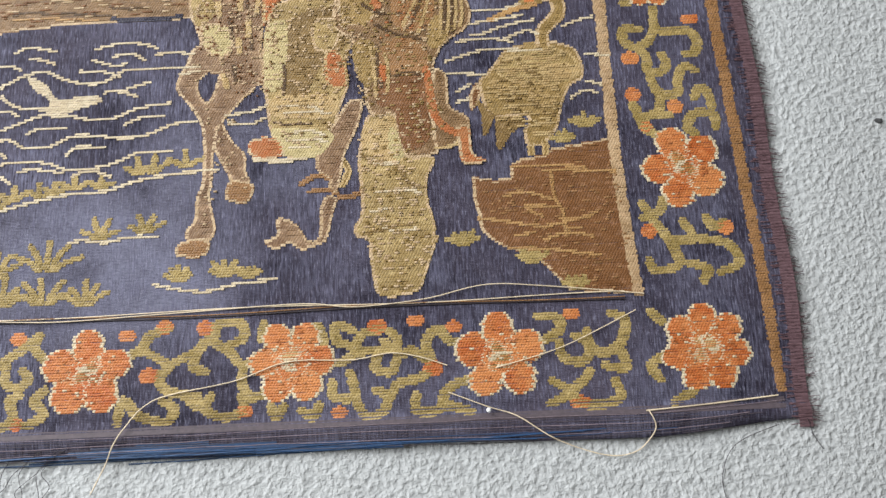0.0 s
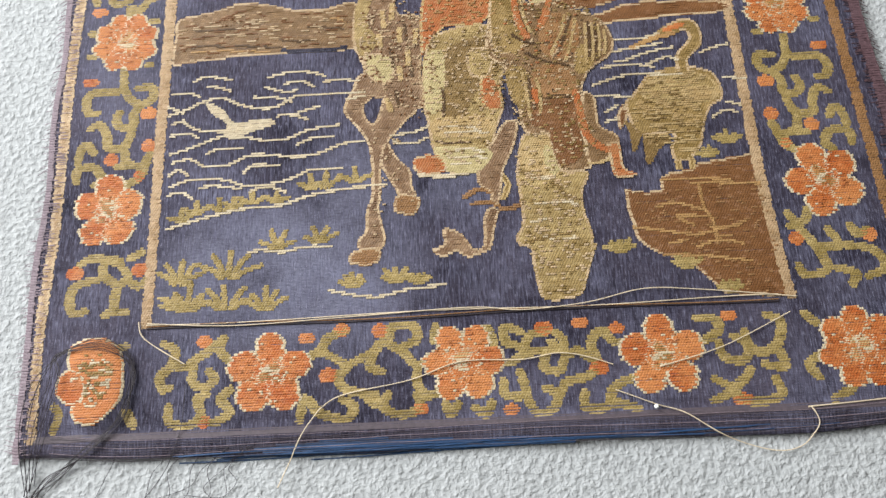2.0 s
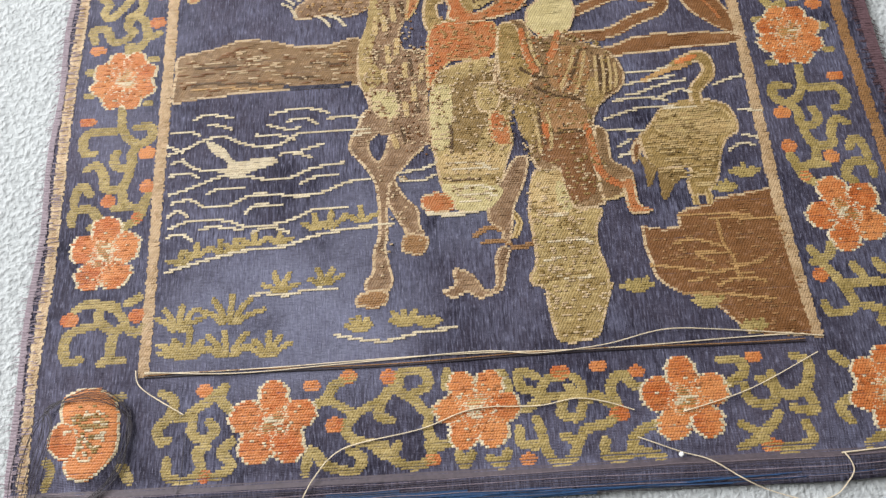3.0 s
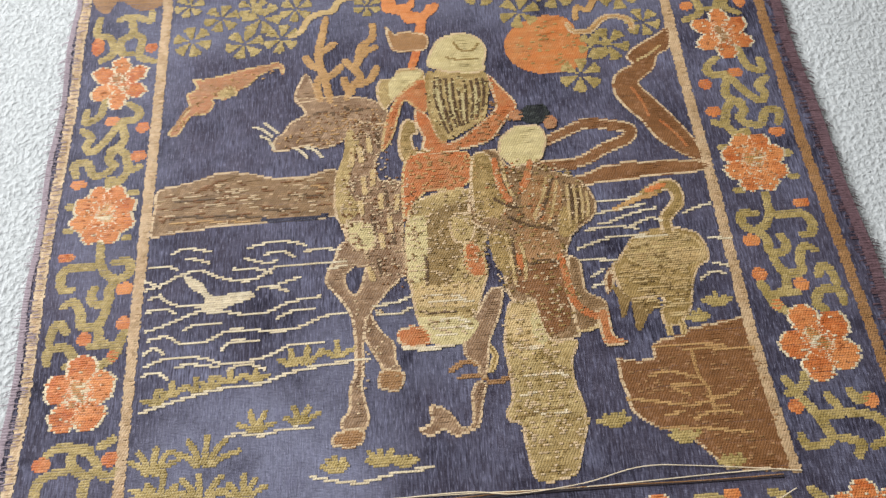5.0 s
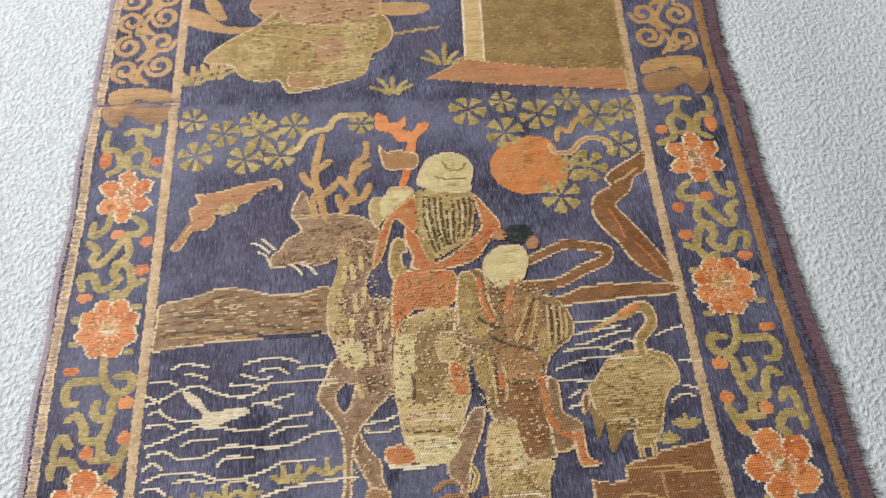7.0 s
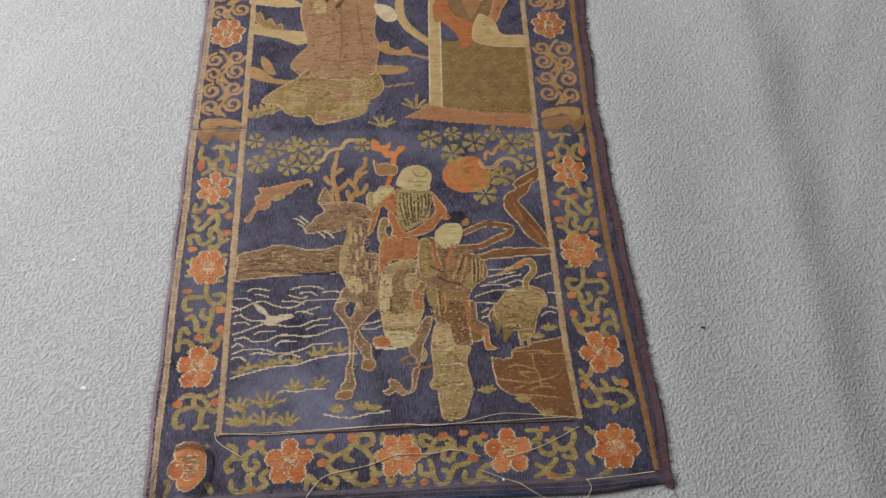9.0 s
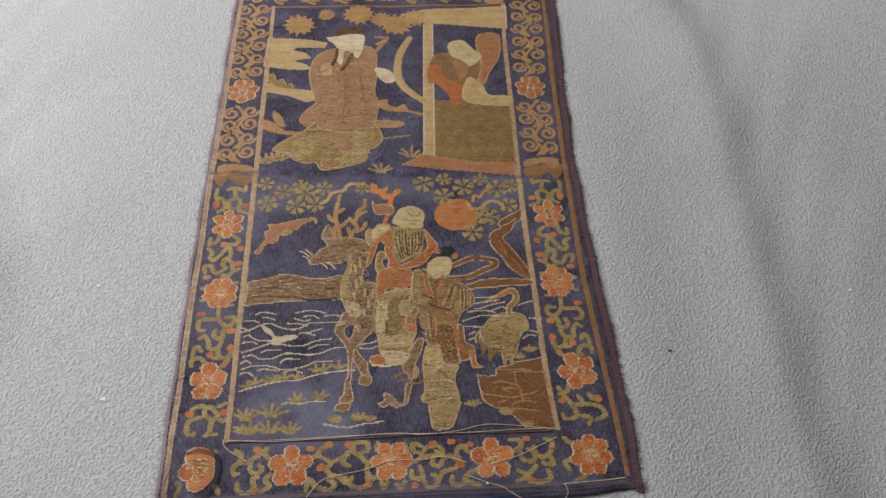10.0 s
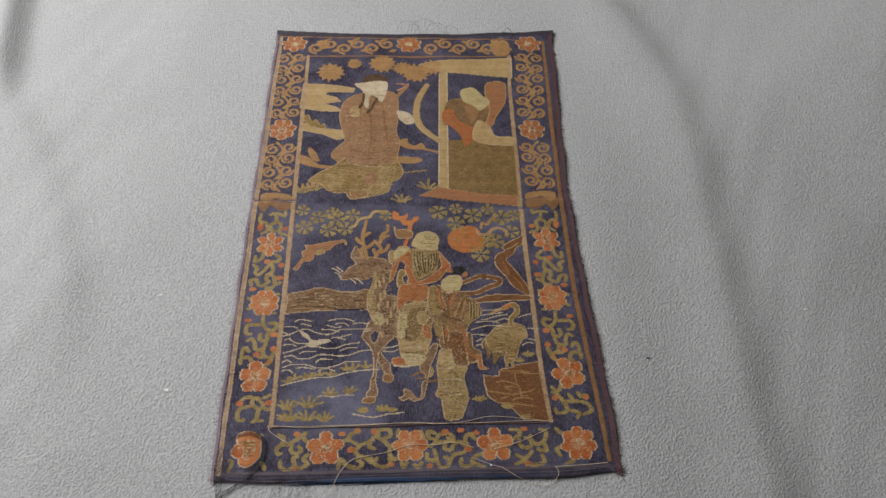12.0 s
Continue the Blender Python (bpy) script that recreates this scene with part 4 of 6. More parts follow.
woven("chest_patch", GOLD, blob(-33, 161.5, -29, 156.5, -31.5, 146.5, -33.5, 134.5, -29.5, 126, -35.5, 120, -38, 127.5, -38, 139.5, -35, 149.5), 3)
woven("chest_patch", PALE, blob(-35, 119.5, -29, 120.5, -23.5, 116.5, -24.5, 108.5, -30, 108, -33.5, 112), 3, rim=LINE)
woven("coat_spot", STRAW, stroke(1.6, -25, 156.5, -24.5, 151), 4)
woven("coat_spot", STRAW, stroke(1.6, -28.5, 153, -28, 147), 4)
woven("coat_spot", STRAW, stroke(1.6, -23.5, 142.5, -24, 136), 4)
woven("coat_spot", STRAW, stroke(1.6, -27.5, 139, -27, 132.5), 4)
woven("coat_spot", STRAW, stroke(1.6, -21, 131, -21, 125.5), 4)
woven("coat_spot", STRAW, stroke(1.6, -29, 129, -28.5, 123.5), 4)
woven("coat_spot", STRAW, stroke(1.6, -18, 121, -18, 115.5), 4)
woven("coat_spot", STRAW, stroke(1.6, -21.5, 114, -21, 109), 4)
woven("coat_spot", STRAW, stroke(1.6, -26.5, 100.5, -25, 96), 4)
woven("coat_spot", STRAW, stroke(1.6, -31.5, 152, -32, 145.5), 4)
woven("coat_spot", STRAW, stroke(1.6, -14.5, 130.5, -15, 124.5), 4)
woven("coat_spot", BARK, stroke(1.2, -46.5, 170.5, -43, 171, -38.5, 170), 4)
woven("coat_spot", BARK, stroke(1.2, -34, 172.5, -30.5, 170.5, -24.5, 171.5), 4)
woven("coat_spot", BARK, stroke(1.2, -21.5, 159, -21, 152.5), 4)
woven("coat_spot", BARK, stroke(1.2, -19, 133, -18.5, 126), 4)
woven("coat_spot", BARK, stroke(1.2, -17.5, 116, -16.5, 110), 4)
woven("coat_spot", BARK, stroke(1.2, -24.5, 121.5, -24, 114.5), 4)
woven("coat_spot", BARK, stroke(1.2, -23, 104, -22, 98), 4)
#  rider
woven("robe_shape", GOLD, blob(-9.5, 125.5, 1, 130.5, 9.5, 131.5, 20, 128, 20, 115.5, 16.5, 104, 17, 95, 13.5, 84.5, 11.5, 76, 7, 70, 1, 68.5, -6, 70.5, -10, 79.5, -11.5, 90.5, -13, 99.5, -12.5, 113.5), 2, rim=LINE)
woven("robe_shape", OLIVEDARK, blob(-3, 119.5, 7, 125, 16.5, 123, 17, 111, 7.5, 102.5, 0.5, 89.5, -4.5, 92.5, -6, 106), 3)
woven("robe_patch", PALE, blob(-11.5, 118, -5, 120, -4.5, 108, -6.5, 96, -11, 94, -12, 104), 4)
woven("robe_patch", STRAW, blob(-9.5, 90.5, 2.5, 91.5, 13, 90.5, 11.5, 83.5, 2, 83, -8.5, 84.5), 4)
woven("robe_patch", PALE, blob(-9, 79.5, -0.5, 79.5, 11.5, 77, 7, 70, 0.5, 69, -5.5, 71), 4)
woven("robe_patch", GOLD, blob(4.5, 119, 11.5, 120.5, 14, 113.5, 11, 108, 5.5, 109), 4, rim=LINE)
woven("highlight", CREAM, stroke(0.8, -2.5, 78, 3.5, 78.5, 8.5, 77), 6)
woven("highlight", CREAM, stroke(0.8, -4, 75.5, 2.5, 75.5, 9.5, 74.5), 6)
woven("highlight", CREAM, stroke(0.8, -3, 72.5, 3.5, 72.5), 6)
woven("highlight", CREAM, stroke(0.8, -7, 88, 0.5, 88, 6.5, 86.5), 6)
woven("highlight", CREAM, stroke(0.8, -5, 85.5, 4, 85.5, 10.5, 84.5), 6)
woven("robe_fold", BARK, stroke(0.6, -8.5, 82, -2, 81, 4, 81), 6)
woven("robe_fold", BARK, stroke(0.6, -5.5, 92.5, -5, 99, -5.5, 103.5), 6)
woven("robe_shape", RED, blob(-10.5, 147, -2.5, 149, 9, 148.5, 14.5, 146.5, 14.5, 135.5, 7.5, 130.5, -2.5, 131, -9, 125, -12.5, 119.5, -13, 132.5), 3, rim=STRAW)
woven("robe_shape", OCHRE, minus(blob(-11, 163.5, -6, 163, -4, 153.5, 2, 147.5, -6.5, 147.5, -11, 144.5, -13.5, 152), blob(-7.5, 156.5, -5, 157, -3.5, 151, -6.5, 150)), 3, rim=LINE)
woven("robe_shape", GOLD, blob(-21, 181, -18.5, 185.5, -14, 185.5, -11.5, 190, -5, 190.5, -1, 187.5, -1.5, 178, -10, 178, -14.5, 174, -18, 170, -20.5, 175), 3, rim=LINE)
woven("robe_patch", PALE, blob(-15.5, 183, -11, 188, -4.5, 189, -2, 186.5, -10, 179.5, -15, 175.5), 4)
woven("robe_shape", RED, blob(-10.5, 178, -1.5, 184.5, 1, 176.5, -2, 167, -9.5, 173.5, -12.5, 166, -15.5, 156, -20, 150.5, -18.5, 161.5, -15, 171.5), 4, rim=STRAW)
woven("robe_shape", RED, blob(-5.5, 169, -0.5, 165.5, 2.5, 157, 6, 152.5, 12, 154.5, 20.5, 161, 27, 168.5, 24.5, 184.5, 30, 178, 35.5, 168.5, 32, 163.5, 28, 157.5, 23, 152, 14, 149, 2, 147.5, -4, 151, -3, 155, -6, 163), 5, rim=LINE)
woven("robe_shape", OCHRE, blob(0, 186.5, 3.5, 186, 1.5, 173, 3.5, 162.5, 6.5, 154, 3, 153.5, 0, 165, -0.5, 176.5), 5)
woven("beard", GOLD, blob(2, 186.5, 11.5, 187.5, 24.5, 185, 23, 166, 19, 160.5, 11.5, 156, 7.5, 154, 4, 159, 1.5, 166, 1, 176.5), 6)
woven("beard_strand", BARK, stroke(0.75, 3, 181.5, 3, 173, 5, 163.5, 7, 156.5), 8)
woven("beard_strand", BARK, stroke(1.0, 5.5, 183, 5.5, 173.5, 7, 165.5, 8.5, 158), 8)
woven("beard_strand", BARK, stroke(0.75, 8, 183.5, 8, 175.5, 9, 167, 10.5, 159.5), 8)
woven("beard_strand", BARK, stroke(1.0, 10.5, 183.5, 10.5, 175, 11, 167, 12, 160.5), 8)
woven("beard_strand", BARK, stroke(0.75, 12.5, 178, 13, 172, 13, 166, 13.5, 160.5), 8)
woven("beard_strand", BARK, stroke(1.0, 15.5, 180, 15.5, 173, 15, 166, 15, 161.5), 8)
woven("beard_strand", BARK, stroke(0.75, 18, 181.5, 18.5, 174.5, 17.5, 167, 17, 162.5), 8)
woven("beard_strand", BARK, stroke(1.0, 20.5, 182, 21, 174.5, 20, 168.5, 19, 163), 8)
woven("beard_strand", BARK, stroke(0.75, 23, 182, 23, 175.5, 22, 169), 8)
woven("beard_strand", PALE, stroke(1.2, 4, 179, 4.5, 171, 6, 163), 8)
woven("beard_strand", PALE, stroke(1.2, 9, 179.5, 9, 172.5, 10, 164.5), 8)
woven("beard_strand", PALE, stroke(1.2, 14, 175, 14, 168, 14, 162.5), 8)
woven("beard_strand", PALE, stroke(1.2, 19.5, 178.5, 19.5, 171.5, 19, 165.5), 8)
woven("head_shape", PALE, blob(3, 189, 0.5, 192, 3, 199.5, 7, 204.5, 15.5, 206.5, 22.5, 204, 26, 197.5, 24.5, 190, 23.5, 186, 11.5, 186), 7, rim=LINE)
woven("head_fold", OCHRE, stroke(0.8, 12.5, 201.5, 15, 197.5, 20, 197, 23, 200.5), 9)
woven("head_fold", OCHRE, stroke(0.8, 9, 194, 14.5, 192.5, 22, 192.5), 9)
woven("shoe_shape", RED, blob(-16.5, 75.5, -11.5, 77, -6, 75, -5.5, 70.5, -12, 68.5, -17, 71.5), 4, rim=LINE)
woven("shoe_sole", CREAM, stroke(1.5, -15, 69, -7.5, 68, 2, 68.5), 5)
woven("cuff", RED, blob(9, 107, 15, 106, 16.5, 95, 10, 95), 5, rim=STRAW)
#  companion
woven("robe_shape", UMBER, blob(18, 146, 25, 147.5, 29, 140, 37.5, 140, 44, 137, 54, 132.5, 59, 126.5, 60.5, 119.5, 58, 114, 52, 110, 48, 104.5, 46.5, 99, 44.5, 86, 46.5, 77.5, 47, 69, 43, 67.5, 36, 68, 33, 76.5, 32.5, 82.5, 25.5, 83, 23, 87.5, 22, 97, 18.5, 111, 12, 118, 14, 135), 4, rim=LINE)
woven("robe_shape", OCHRE, blob(15.5, 145, 22, 145.5, 25, 134, 27.5, 124.5, 23.5, 117.5, 15.5, 118.5, 13.5, 128), 5, rim=LINE)
woven("robe_shape", UMBER, blob(46.5, 98.5, 51, 96, 51.5, 85.5, 57.5, 81, 57.5, 76.5, 51.5, 70.5, 46, 71, 45.5, 82), 5, rim=LINE)
woven("robe_patch", TAN, blob(35.5, 132.5, 43, 133.5, 48, 127.5, 45, 116, 36.5, 114, 32.5, 121.5), 6)
woven("robe_patch", OCHRE, blob(46.5, 118, 51, 119.5, 52.5, 113, 48.5, 107.5, 45, 109), 6)
woven("robe_patch", TAN, blob(30.5, 110, 39.5, 111, 45, 104, 42, 98.5, 32.5, 98, 27.5, 103), 6)
woven("robe_patch", BROWN, blob(29, 95, 44, 96, 44, 84, 44, 73.5, 36.5, 70, 34, 78.5, 33, 84, 27, 87.5), 6)
woven("robe_patch", OCHRE, blob(19, 109.5, 25.5, 110.5, 26.5, 100, 24, 93.5, 20.5, 98), 6)
woven("robe_fold", STRAW, stroke(0.9, 50.5, 128.5, 50, 120, 49.5, 112), 8)
woven("robe_fold", STRAW, stroke(0.9, 53, 129, 53, 121, 52, 113), 8)
woven("robe_fold", STRAW, stroke(0.9, 55.5, 127.5, 55.5, 121, 54.5, 114), 8)
woven("robe_fold", STRAW, stroke(0.9, 57.5, 125, 57.5, 119.5, 56.5, 115), 8)
woven("robe_fold", STRAW, stroke(0.9, 43, 133, 41, 125.5, 36.5, 116.5), 8)
woven("robe_fold", STRAW, stroke(0.9, 47, 131.5, 45, 123, 42, 113.5), 8)
woven("robe_fold", STRAW, stroke(0.9, 25, 108, 26, 100, 26.5, 90), 8)
woven("robe_fold", STRAW, stroke(0.9, 30, 105.5, 31, 98.5, 30.5, 91.5), 8)
woven("robe_fold", BARK, stroke(0.8, 51.5, 129.5, 51.5, 120.5, 50.5, 112.5), 8)
woven("robe_fold", BARK, stroke(0.8, 54, 128.5, 54, 121, 53.5, 113), 8)
woven("robe_fold", BARK, stroke(0.8, 45, 132.5, 42.5, 124.5, 38.5, 115), 8)
woven("robe_fold", BARK, stroke(0.8, 27, 109, 27.5, 101, 28.5, 93), 8)
woven("robe_fold", BARK, stroke(0.8, 33.5, 97.5, 38.5, 98, 43, 97), 8)
woven("robe_fold", BARK, stroke(0.8, 22.5, 125, 28.5, 121.5, 37.5, 121), 8)
woven("robe_fold", BARK, stroke(0.8, 27, 117, 34, 113, 42.5, 111), 8)
woven("collar_band", RED, stroke(2.2, 24, 142.5, 25, 132, 28, 124), 8)
woven("collar_band", RED, stroke(2.2, 37.5, 140, 35.5, 133, 33.5, 129), 8)
woven("collar_band", RED, stroke(2.2, 29, 101, 29, 96.5), 8)
woven("collar_band", STRAW, stroke(1.2, 26.5, 141.5, 27.5, 133, 29.5, 126), 8)
woven("head_shape", PALE, blob(27, 152, 30, 155.5, 34.5, 158, 43, 157.5, 45.5, 152, 44, 145.5, 41, 141, 32.5, 139, 28.5, 142, 26, 147), 7, rim=LINE)
woven("hair_shape", BLACK, blob(36, 163.5, 40.5, 167.5, 46, 167, 48, 162.5, 45.5, 159, 39.5, 159), 8)
woven("hair_tie", APRICOT, oval(35, 163, 2.6, 2.4), 8)
woven("hair_tie", APRICOT, oval(48, 158.5, 2.6, 3), 8)
woven("leggings_shape", GOLD, blob(22.5, 81, 25.5, 83, 33, 82.5, 34, 74, 36, 68, 45.5, 67, 43, 59.5, 43, 51.5, 45, 43.5, 44.5, 36, 46, 41, 42, 29, 39, 22, 32, 20, 25.5, 21.5, 23.5, 32, 23, 39, 19.5, 40, 18, 43.5, 20, 46.5, 21, 53, 20, 67), 3, rim=LINE)
woven("trim_band", STRAW, blob(23, 79.5, 32, 82, 34, 74.5, 35.5, 68, 32, 66, 26, 68.5, 21.5, 71), 4)
woven("trim_band", PALE, blob(31.5, 78.5, 33.5, 74.5, 35, 68, 32.5, 67, 30.5, 72.5), 5)
woven("highlight", CREAM, stroke(0.8, 25.5, 55.5, 32.5, 56, 40.5, 55), 6)
woven("highlight", CREAM, stroke(0.8, 25, 66.5, 27.5, 65.5, 33.5, 65.5), 6)
woven("highlight", CREAM, stroke(0.8, 28, 43, 33, 42, 38.5, 42.5), 6)
woven("highlight", CREAM, stroke(0.8, 24, 49, 29, 49.5), 6)
woven("robe_fold", OLIVEDARK, stroke(0.9, 21, 69, 25, 66.5, 29, 66.5), 6)
woven("robe_fold", OLIVEDARK, stroke(0.9, 23, 41.5, 32, 43.5, 37, 44), 6)
woven("robe_fold", OLIVEDARK, stroke(0.9, 33, 66, 36, 59, 41.5, 56.5), 6)
woven("sash", RED, stroke(2.4, 44, 99.5, 45.5, 88.5, 47, 80.5, 52, 76, 56, 74.5), 7)
woven("sash", RED, blob(53.5, 77, 58, 77, 58.5, 68, 63, 65, 57, 63.5, 54.5, 66, 54, 71.5), 7, rim=LINE)
woven("sash", STRAW, stroke(1.2, 46.5, 70, 51, 70.5, 54, 71.5), 6)
#  staff, bat and sun
woven("staff", RUST, blob(-16.5, 230.5, -12, 229, -11, 225.5, -7, 225, -3.5, 227.5, -3, 224, -5, 221.5, 0, 219.5, 3, 223.5, 7.5, 223.5, 5.5, 219, 2, 216, 0, 207, -4, 207, -2.5, 213.5, -6.5, 214.5, -10, 219.5, -16.5, 222.5), 3)
woven("staff", RUST, stroke(3.0, -2.5, 200.5, -5, 193.5, -6, 189), 3)
woven("staff_head", TAN, blob(-16, 213, -12.5, 209.5, -7.5, 210, 0.5, 207.5, 2, 203, -0.5, 199, -8, 199, -13, 200, -15, 205), 4, rim=LINE)
woven("bat_shape", APRICOT, blob(-106, 166.5, -101.5, 165.5, -97, 174, -91, 174.5, -87.5, 179.5, -88.5, 182, -82.5, 181.5, -78, 185.5, -73.5, 188, -69.5, 192.5, -62, 195.5, -60, 192, -59, 195, -61.5, 198.5, -68, 198, -77, 196.5, -83.5, 194.5, -92.5, 192.5, -97.5, 193, -95.5, 188, -99.5, 185, -98, 178.5, -102, 172), 1, rim=STRAW)
woven("bat_patch", GOLD, blob(-86.5, 185, -81, 187.5, -78.5, 184, -81, 182.5, -85, 182.5), 2)
woven("bat_patch", TAN, stroke(1.4, -103.5, 168.5, -98.5, 178, -92.5, 181), 2)
woven("sun_disc", SUN, blob(34, 199.5, 37, 205.5, 43, 210.5, 53, 213, 61.5, 210.5, 65, 203, 68, 195, 66.5, 188, 61.5, 184, 54, 182.5, 47, 183, 39, 187, 35, 192.5), 1)
#  branches
woven("branch", BROWN, blob(104.5, 202, 97.5, 198.5, 88.5, 193.5, 83.5, 188, 85.5, 184.5, 81, 182, 76.5, 177.5, 75.5, 170, 79, 162.5, 83.5, 156.5, 86.5, 150.5, 90, 145, 99.5, 137, 104, 135, 104, 143, 98.5, 154.5, 91.5, 166, 86.5, 174, 90.5, 178, 94.5, 182, 97, 188, 102.5, 191.5), 1, rim=LINE)
woven("branch_mark", STRAW, stroke(0.9, 88, 186, 93, 188.5, 98.5, 192.5), 3)
woven("branch_mark", RED, stroke(1.0, 91.5, 155, 96, 149, 99.5, 142.5), 3)
woven("branch_mark", RED, stroke(1.0, 83, 172, 86, 165, 87.5, 158), 3)
woven("branch", BROWN, stroke(5.2, 43.5, 149, 53.5, 153.5, 62, 156.5, 71, 155, 78.5, 152.5, 77, 148, 67, 144, 59.5, 140, 51.5, 138.5, 41, 139.5), 2, rim=LINE)
woven("branch", BROWN, blob(46, 131, 59, 134, 68, 137, 86, 137, 105, 135, 105, 131, 87, 130, 64.5, 129, 53.5, 128.5), 1, rim=LINE)
woven("branch", GILT, stroke(2.8, 61.5, 207, 64, 203, 70.5, 203, 76, 208.5, 81.5, 210.5, 88, 208, 89, 203), 3, rim=LINE)
woven("branch", GILT, stroke(2.4, 65.5, 210, 67, 216, 71.5, 214.5, 75, 220, 80.5, 223.5), 3)
woven("branch", STRAW, stroke(2.8, -56.5, 211.5, -52, 214, -49, 220, -44.5, 222.5, -38.5, 224, -35.5, 229.5, -29.5, 231, -22, 230.5), 3)
#  crane
woven("crane_shape", OCHRE, blob(90, 107.5, 96, 104.5, 98, 100, 98, 94, 93.5, 91, 90.5, 85, 88, 76.5, 85.5, 72.5, 81.5, 70, 77.5, 70, 76.5, 75, 78.5, 79, 76.5, 81, 68.5, 80.5, 65.5, 81.5, 63.5, 84.5, 62, 93.5, 65, 97, 67.5, 100, 71.5, 105, 76, 107, 83, 108), 1, rim=LINE)
woven("crane_neck", OCHRE, stroke(5.0, 85.5, 105, 85.5, 112, 91, 118, 91, 123.5, 88.5, 126, 83.5, 124.5, 79.5, 122.5), 2, rim=LINE)
woven("crane_beak", GILT, stroke(1.8, 83.5, 122.5, 75, 120.5, 67, 117), 3)
woven("crane_crest", RUST, stroke(2.0, 80.5, 124, 84, 125, 87, 126), 3)
woven("feather_patch", GOLD, blob(76, 105, 89.5, 105, 97, 99.5, 95, 93.5, 82, 92, 70, 95.5, 69.5, 100), 2)
woven("feather_patch", STRAW, blob(84.5, 99, 96, 98.5, 95.5, 94, 84.5, 93.5), 3)
woven("tail_feather", OLIVEDARK, blob(59.5, 87, 62.5, 82.5, 63, 73.5, 67, 81, 67.5, 69, 72.5, 75, 77.5, 79, 68.5, 81.5, 63.5, 85.5), 1)
woven("crane_shape", BROWN, blob(61.5, 93.5, 62, 87, 59, 83.5, 58.5, 87.5, 59.5, 91), 1, rim=LINE)
woven("crane_leg", OCHRE, stroke(1.8, 79, 71, 78.5, 69, 78.5, 67), 1)
woven("crane_leg", OCHRE, stroke(1.8, 83, 71.5, 83.5, 69, 83, 67), 1)
woven("feather_line", STRAW, stroke(0.8, 71, 102, 79.5, 102, 90, 101), 4)
woven("feather_line", STRAW, stroke(0.8, 69, 97.5, 78.5, 97.5, 91, 96), 4)
woven("feather_line", STRAW, stroke(0.8, 66.5, 93.5, 76, 93.5, 88, 91), 4)
woven("feather_line", STRAW, stroke(0.8, 68.5, 88.5, 79, 88.5, 89, 87), 4)
woven("feather_line", STRAW, stroke(0.8, 70, 84, 80.5, 84.5, 88.5, 83), 4)
woven("feather_line", STRAW, stroke(0.8, 81, 78, 87.5, 78), 4)
woven("feather_line", STRAW, stroke(0.8, 79.5, 74, 85.5, 74), 4)
#  hill
woven("hill", BROWN, facet(58, 59.5, 65.5, 58, 71, 59, 71, 63, 74.5, 65, 83, 66.5, 85.5, 68.5, 98, 70.5, 107.5, 71.5, 107, 58, 109.5, 36, 111, 17.5, 88, 19.5, 81.5, 27, 76, 32.5, 69, 34, 63.5, 37.5, 60, 41.5, 59.5, 46.5, 58, 52), 0, rim=LINE)
woven("hill_mark", GILT, stroke(1.1, 71.5, 62.5, 80, 62.5, 92, 62, 96.5, 61), 3)
woven("hill_mark", GILT, stroke(1.1, 82, 61, 91.5, 60.5, 106, 59.5), 3)
woven("hill_mark", GILT, stroke(1.1, 84.5, 59.5, 85, 52, 87.5, 46, 88, 38), 3)
woven("hill_mark", GILT, stroke(1.1, 68.5, 52, 74.5, 53.5, 85, 50.5), 3)
woven("hill_mark", GILT, stroke(1.1, 75, 48.5, 79.5, 48.5, 85.5, 48), 3)
woven("hill_mark", GILT, stroke(1.1, 59.5, 45, 68.5, 43.5, 80, 41.5, 90, 43, 98.5, 45.5), 3)
woven("hill_mark", GILT, stroke(1.1, 75.5, 48, 78, 46, 80.5, 45), 3)
woven("hill_mark", GILT, stroke(1.1, 71.5, 38.5, 77.5, 39.5), 3)
woven("hill_mark", GILT, stroke(1.1, 81, 37, 89, 39, 96.5, 37.5), 3)
woven("hill_mark", GILT, stroke(1.1, 69, 34.5, 82, 33.5, 98.5, 31), 3)
woven("hill_mark", GILT, stroke(1.1, 86.5, 43.5, 92, 44, 96, 44), 3)
woven("hill_mark", GILT, stroke(1.1, 88, 40.5, 93, 40.5), 3)
#  reeds and grass
woven("reed", CREAM, stroke(0.9, 59, 121, 70, 121, 77, 122.5), 3)
woven("reed", CREAM, stroke(0.9, 59.5, 116, 67, 117, 78.5, 118.5), 3)
woven("reed", CREAM, stroke(0.9, 64, 112, 73.5, 115, 82.5, 116.5), 3)
woven("reed", CREAM, stroke(0.9, 55, 109.5, 67, 110, 74.5, 108.5), 3)
woven("reed", CREAM, stroke(0.9, 60, 111.5, 65, 111.5), 3)
woven("reed", CREAM, stroke(0.9, 71.5, 109.5, 79.5, 112.5, 83.5, 111), 3)
woven("reed", CREAM, stroke(0.9, 51, 102, 57.5, 104, 63, 105.5, 72, 105.5, 84.5, 105), 3)
woven("reed", CREAM, stroke(0.9, 50, 97, 57.5, 97, 64, 96.5), 3)
woven("reed", CREAM, stroke(0.9, 54.5, 90.5, 59, 93), 3)
woven("reed", CREAM, stroke(0.9, 92.5, 113.5, 98.5, 115.5, 103, 116.5), 3)
woven("reed", CREAM, stroke(0.9, 99.5, 102.5, 107.5, 101.5), 3)
woven("reed", CREAM, stroke(0.9, 99, 92.5, 104, 91), 3)
woven("reed", CREAM, stroke(0.9, 93.5, 86.5, 98, 89, 102.5, 88), 3)
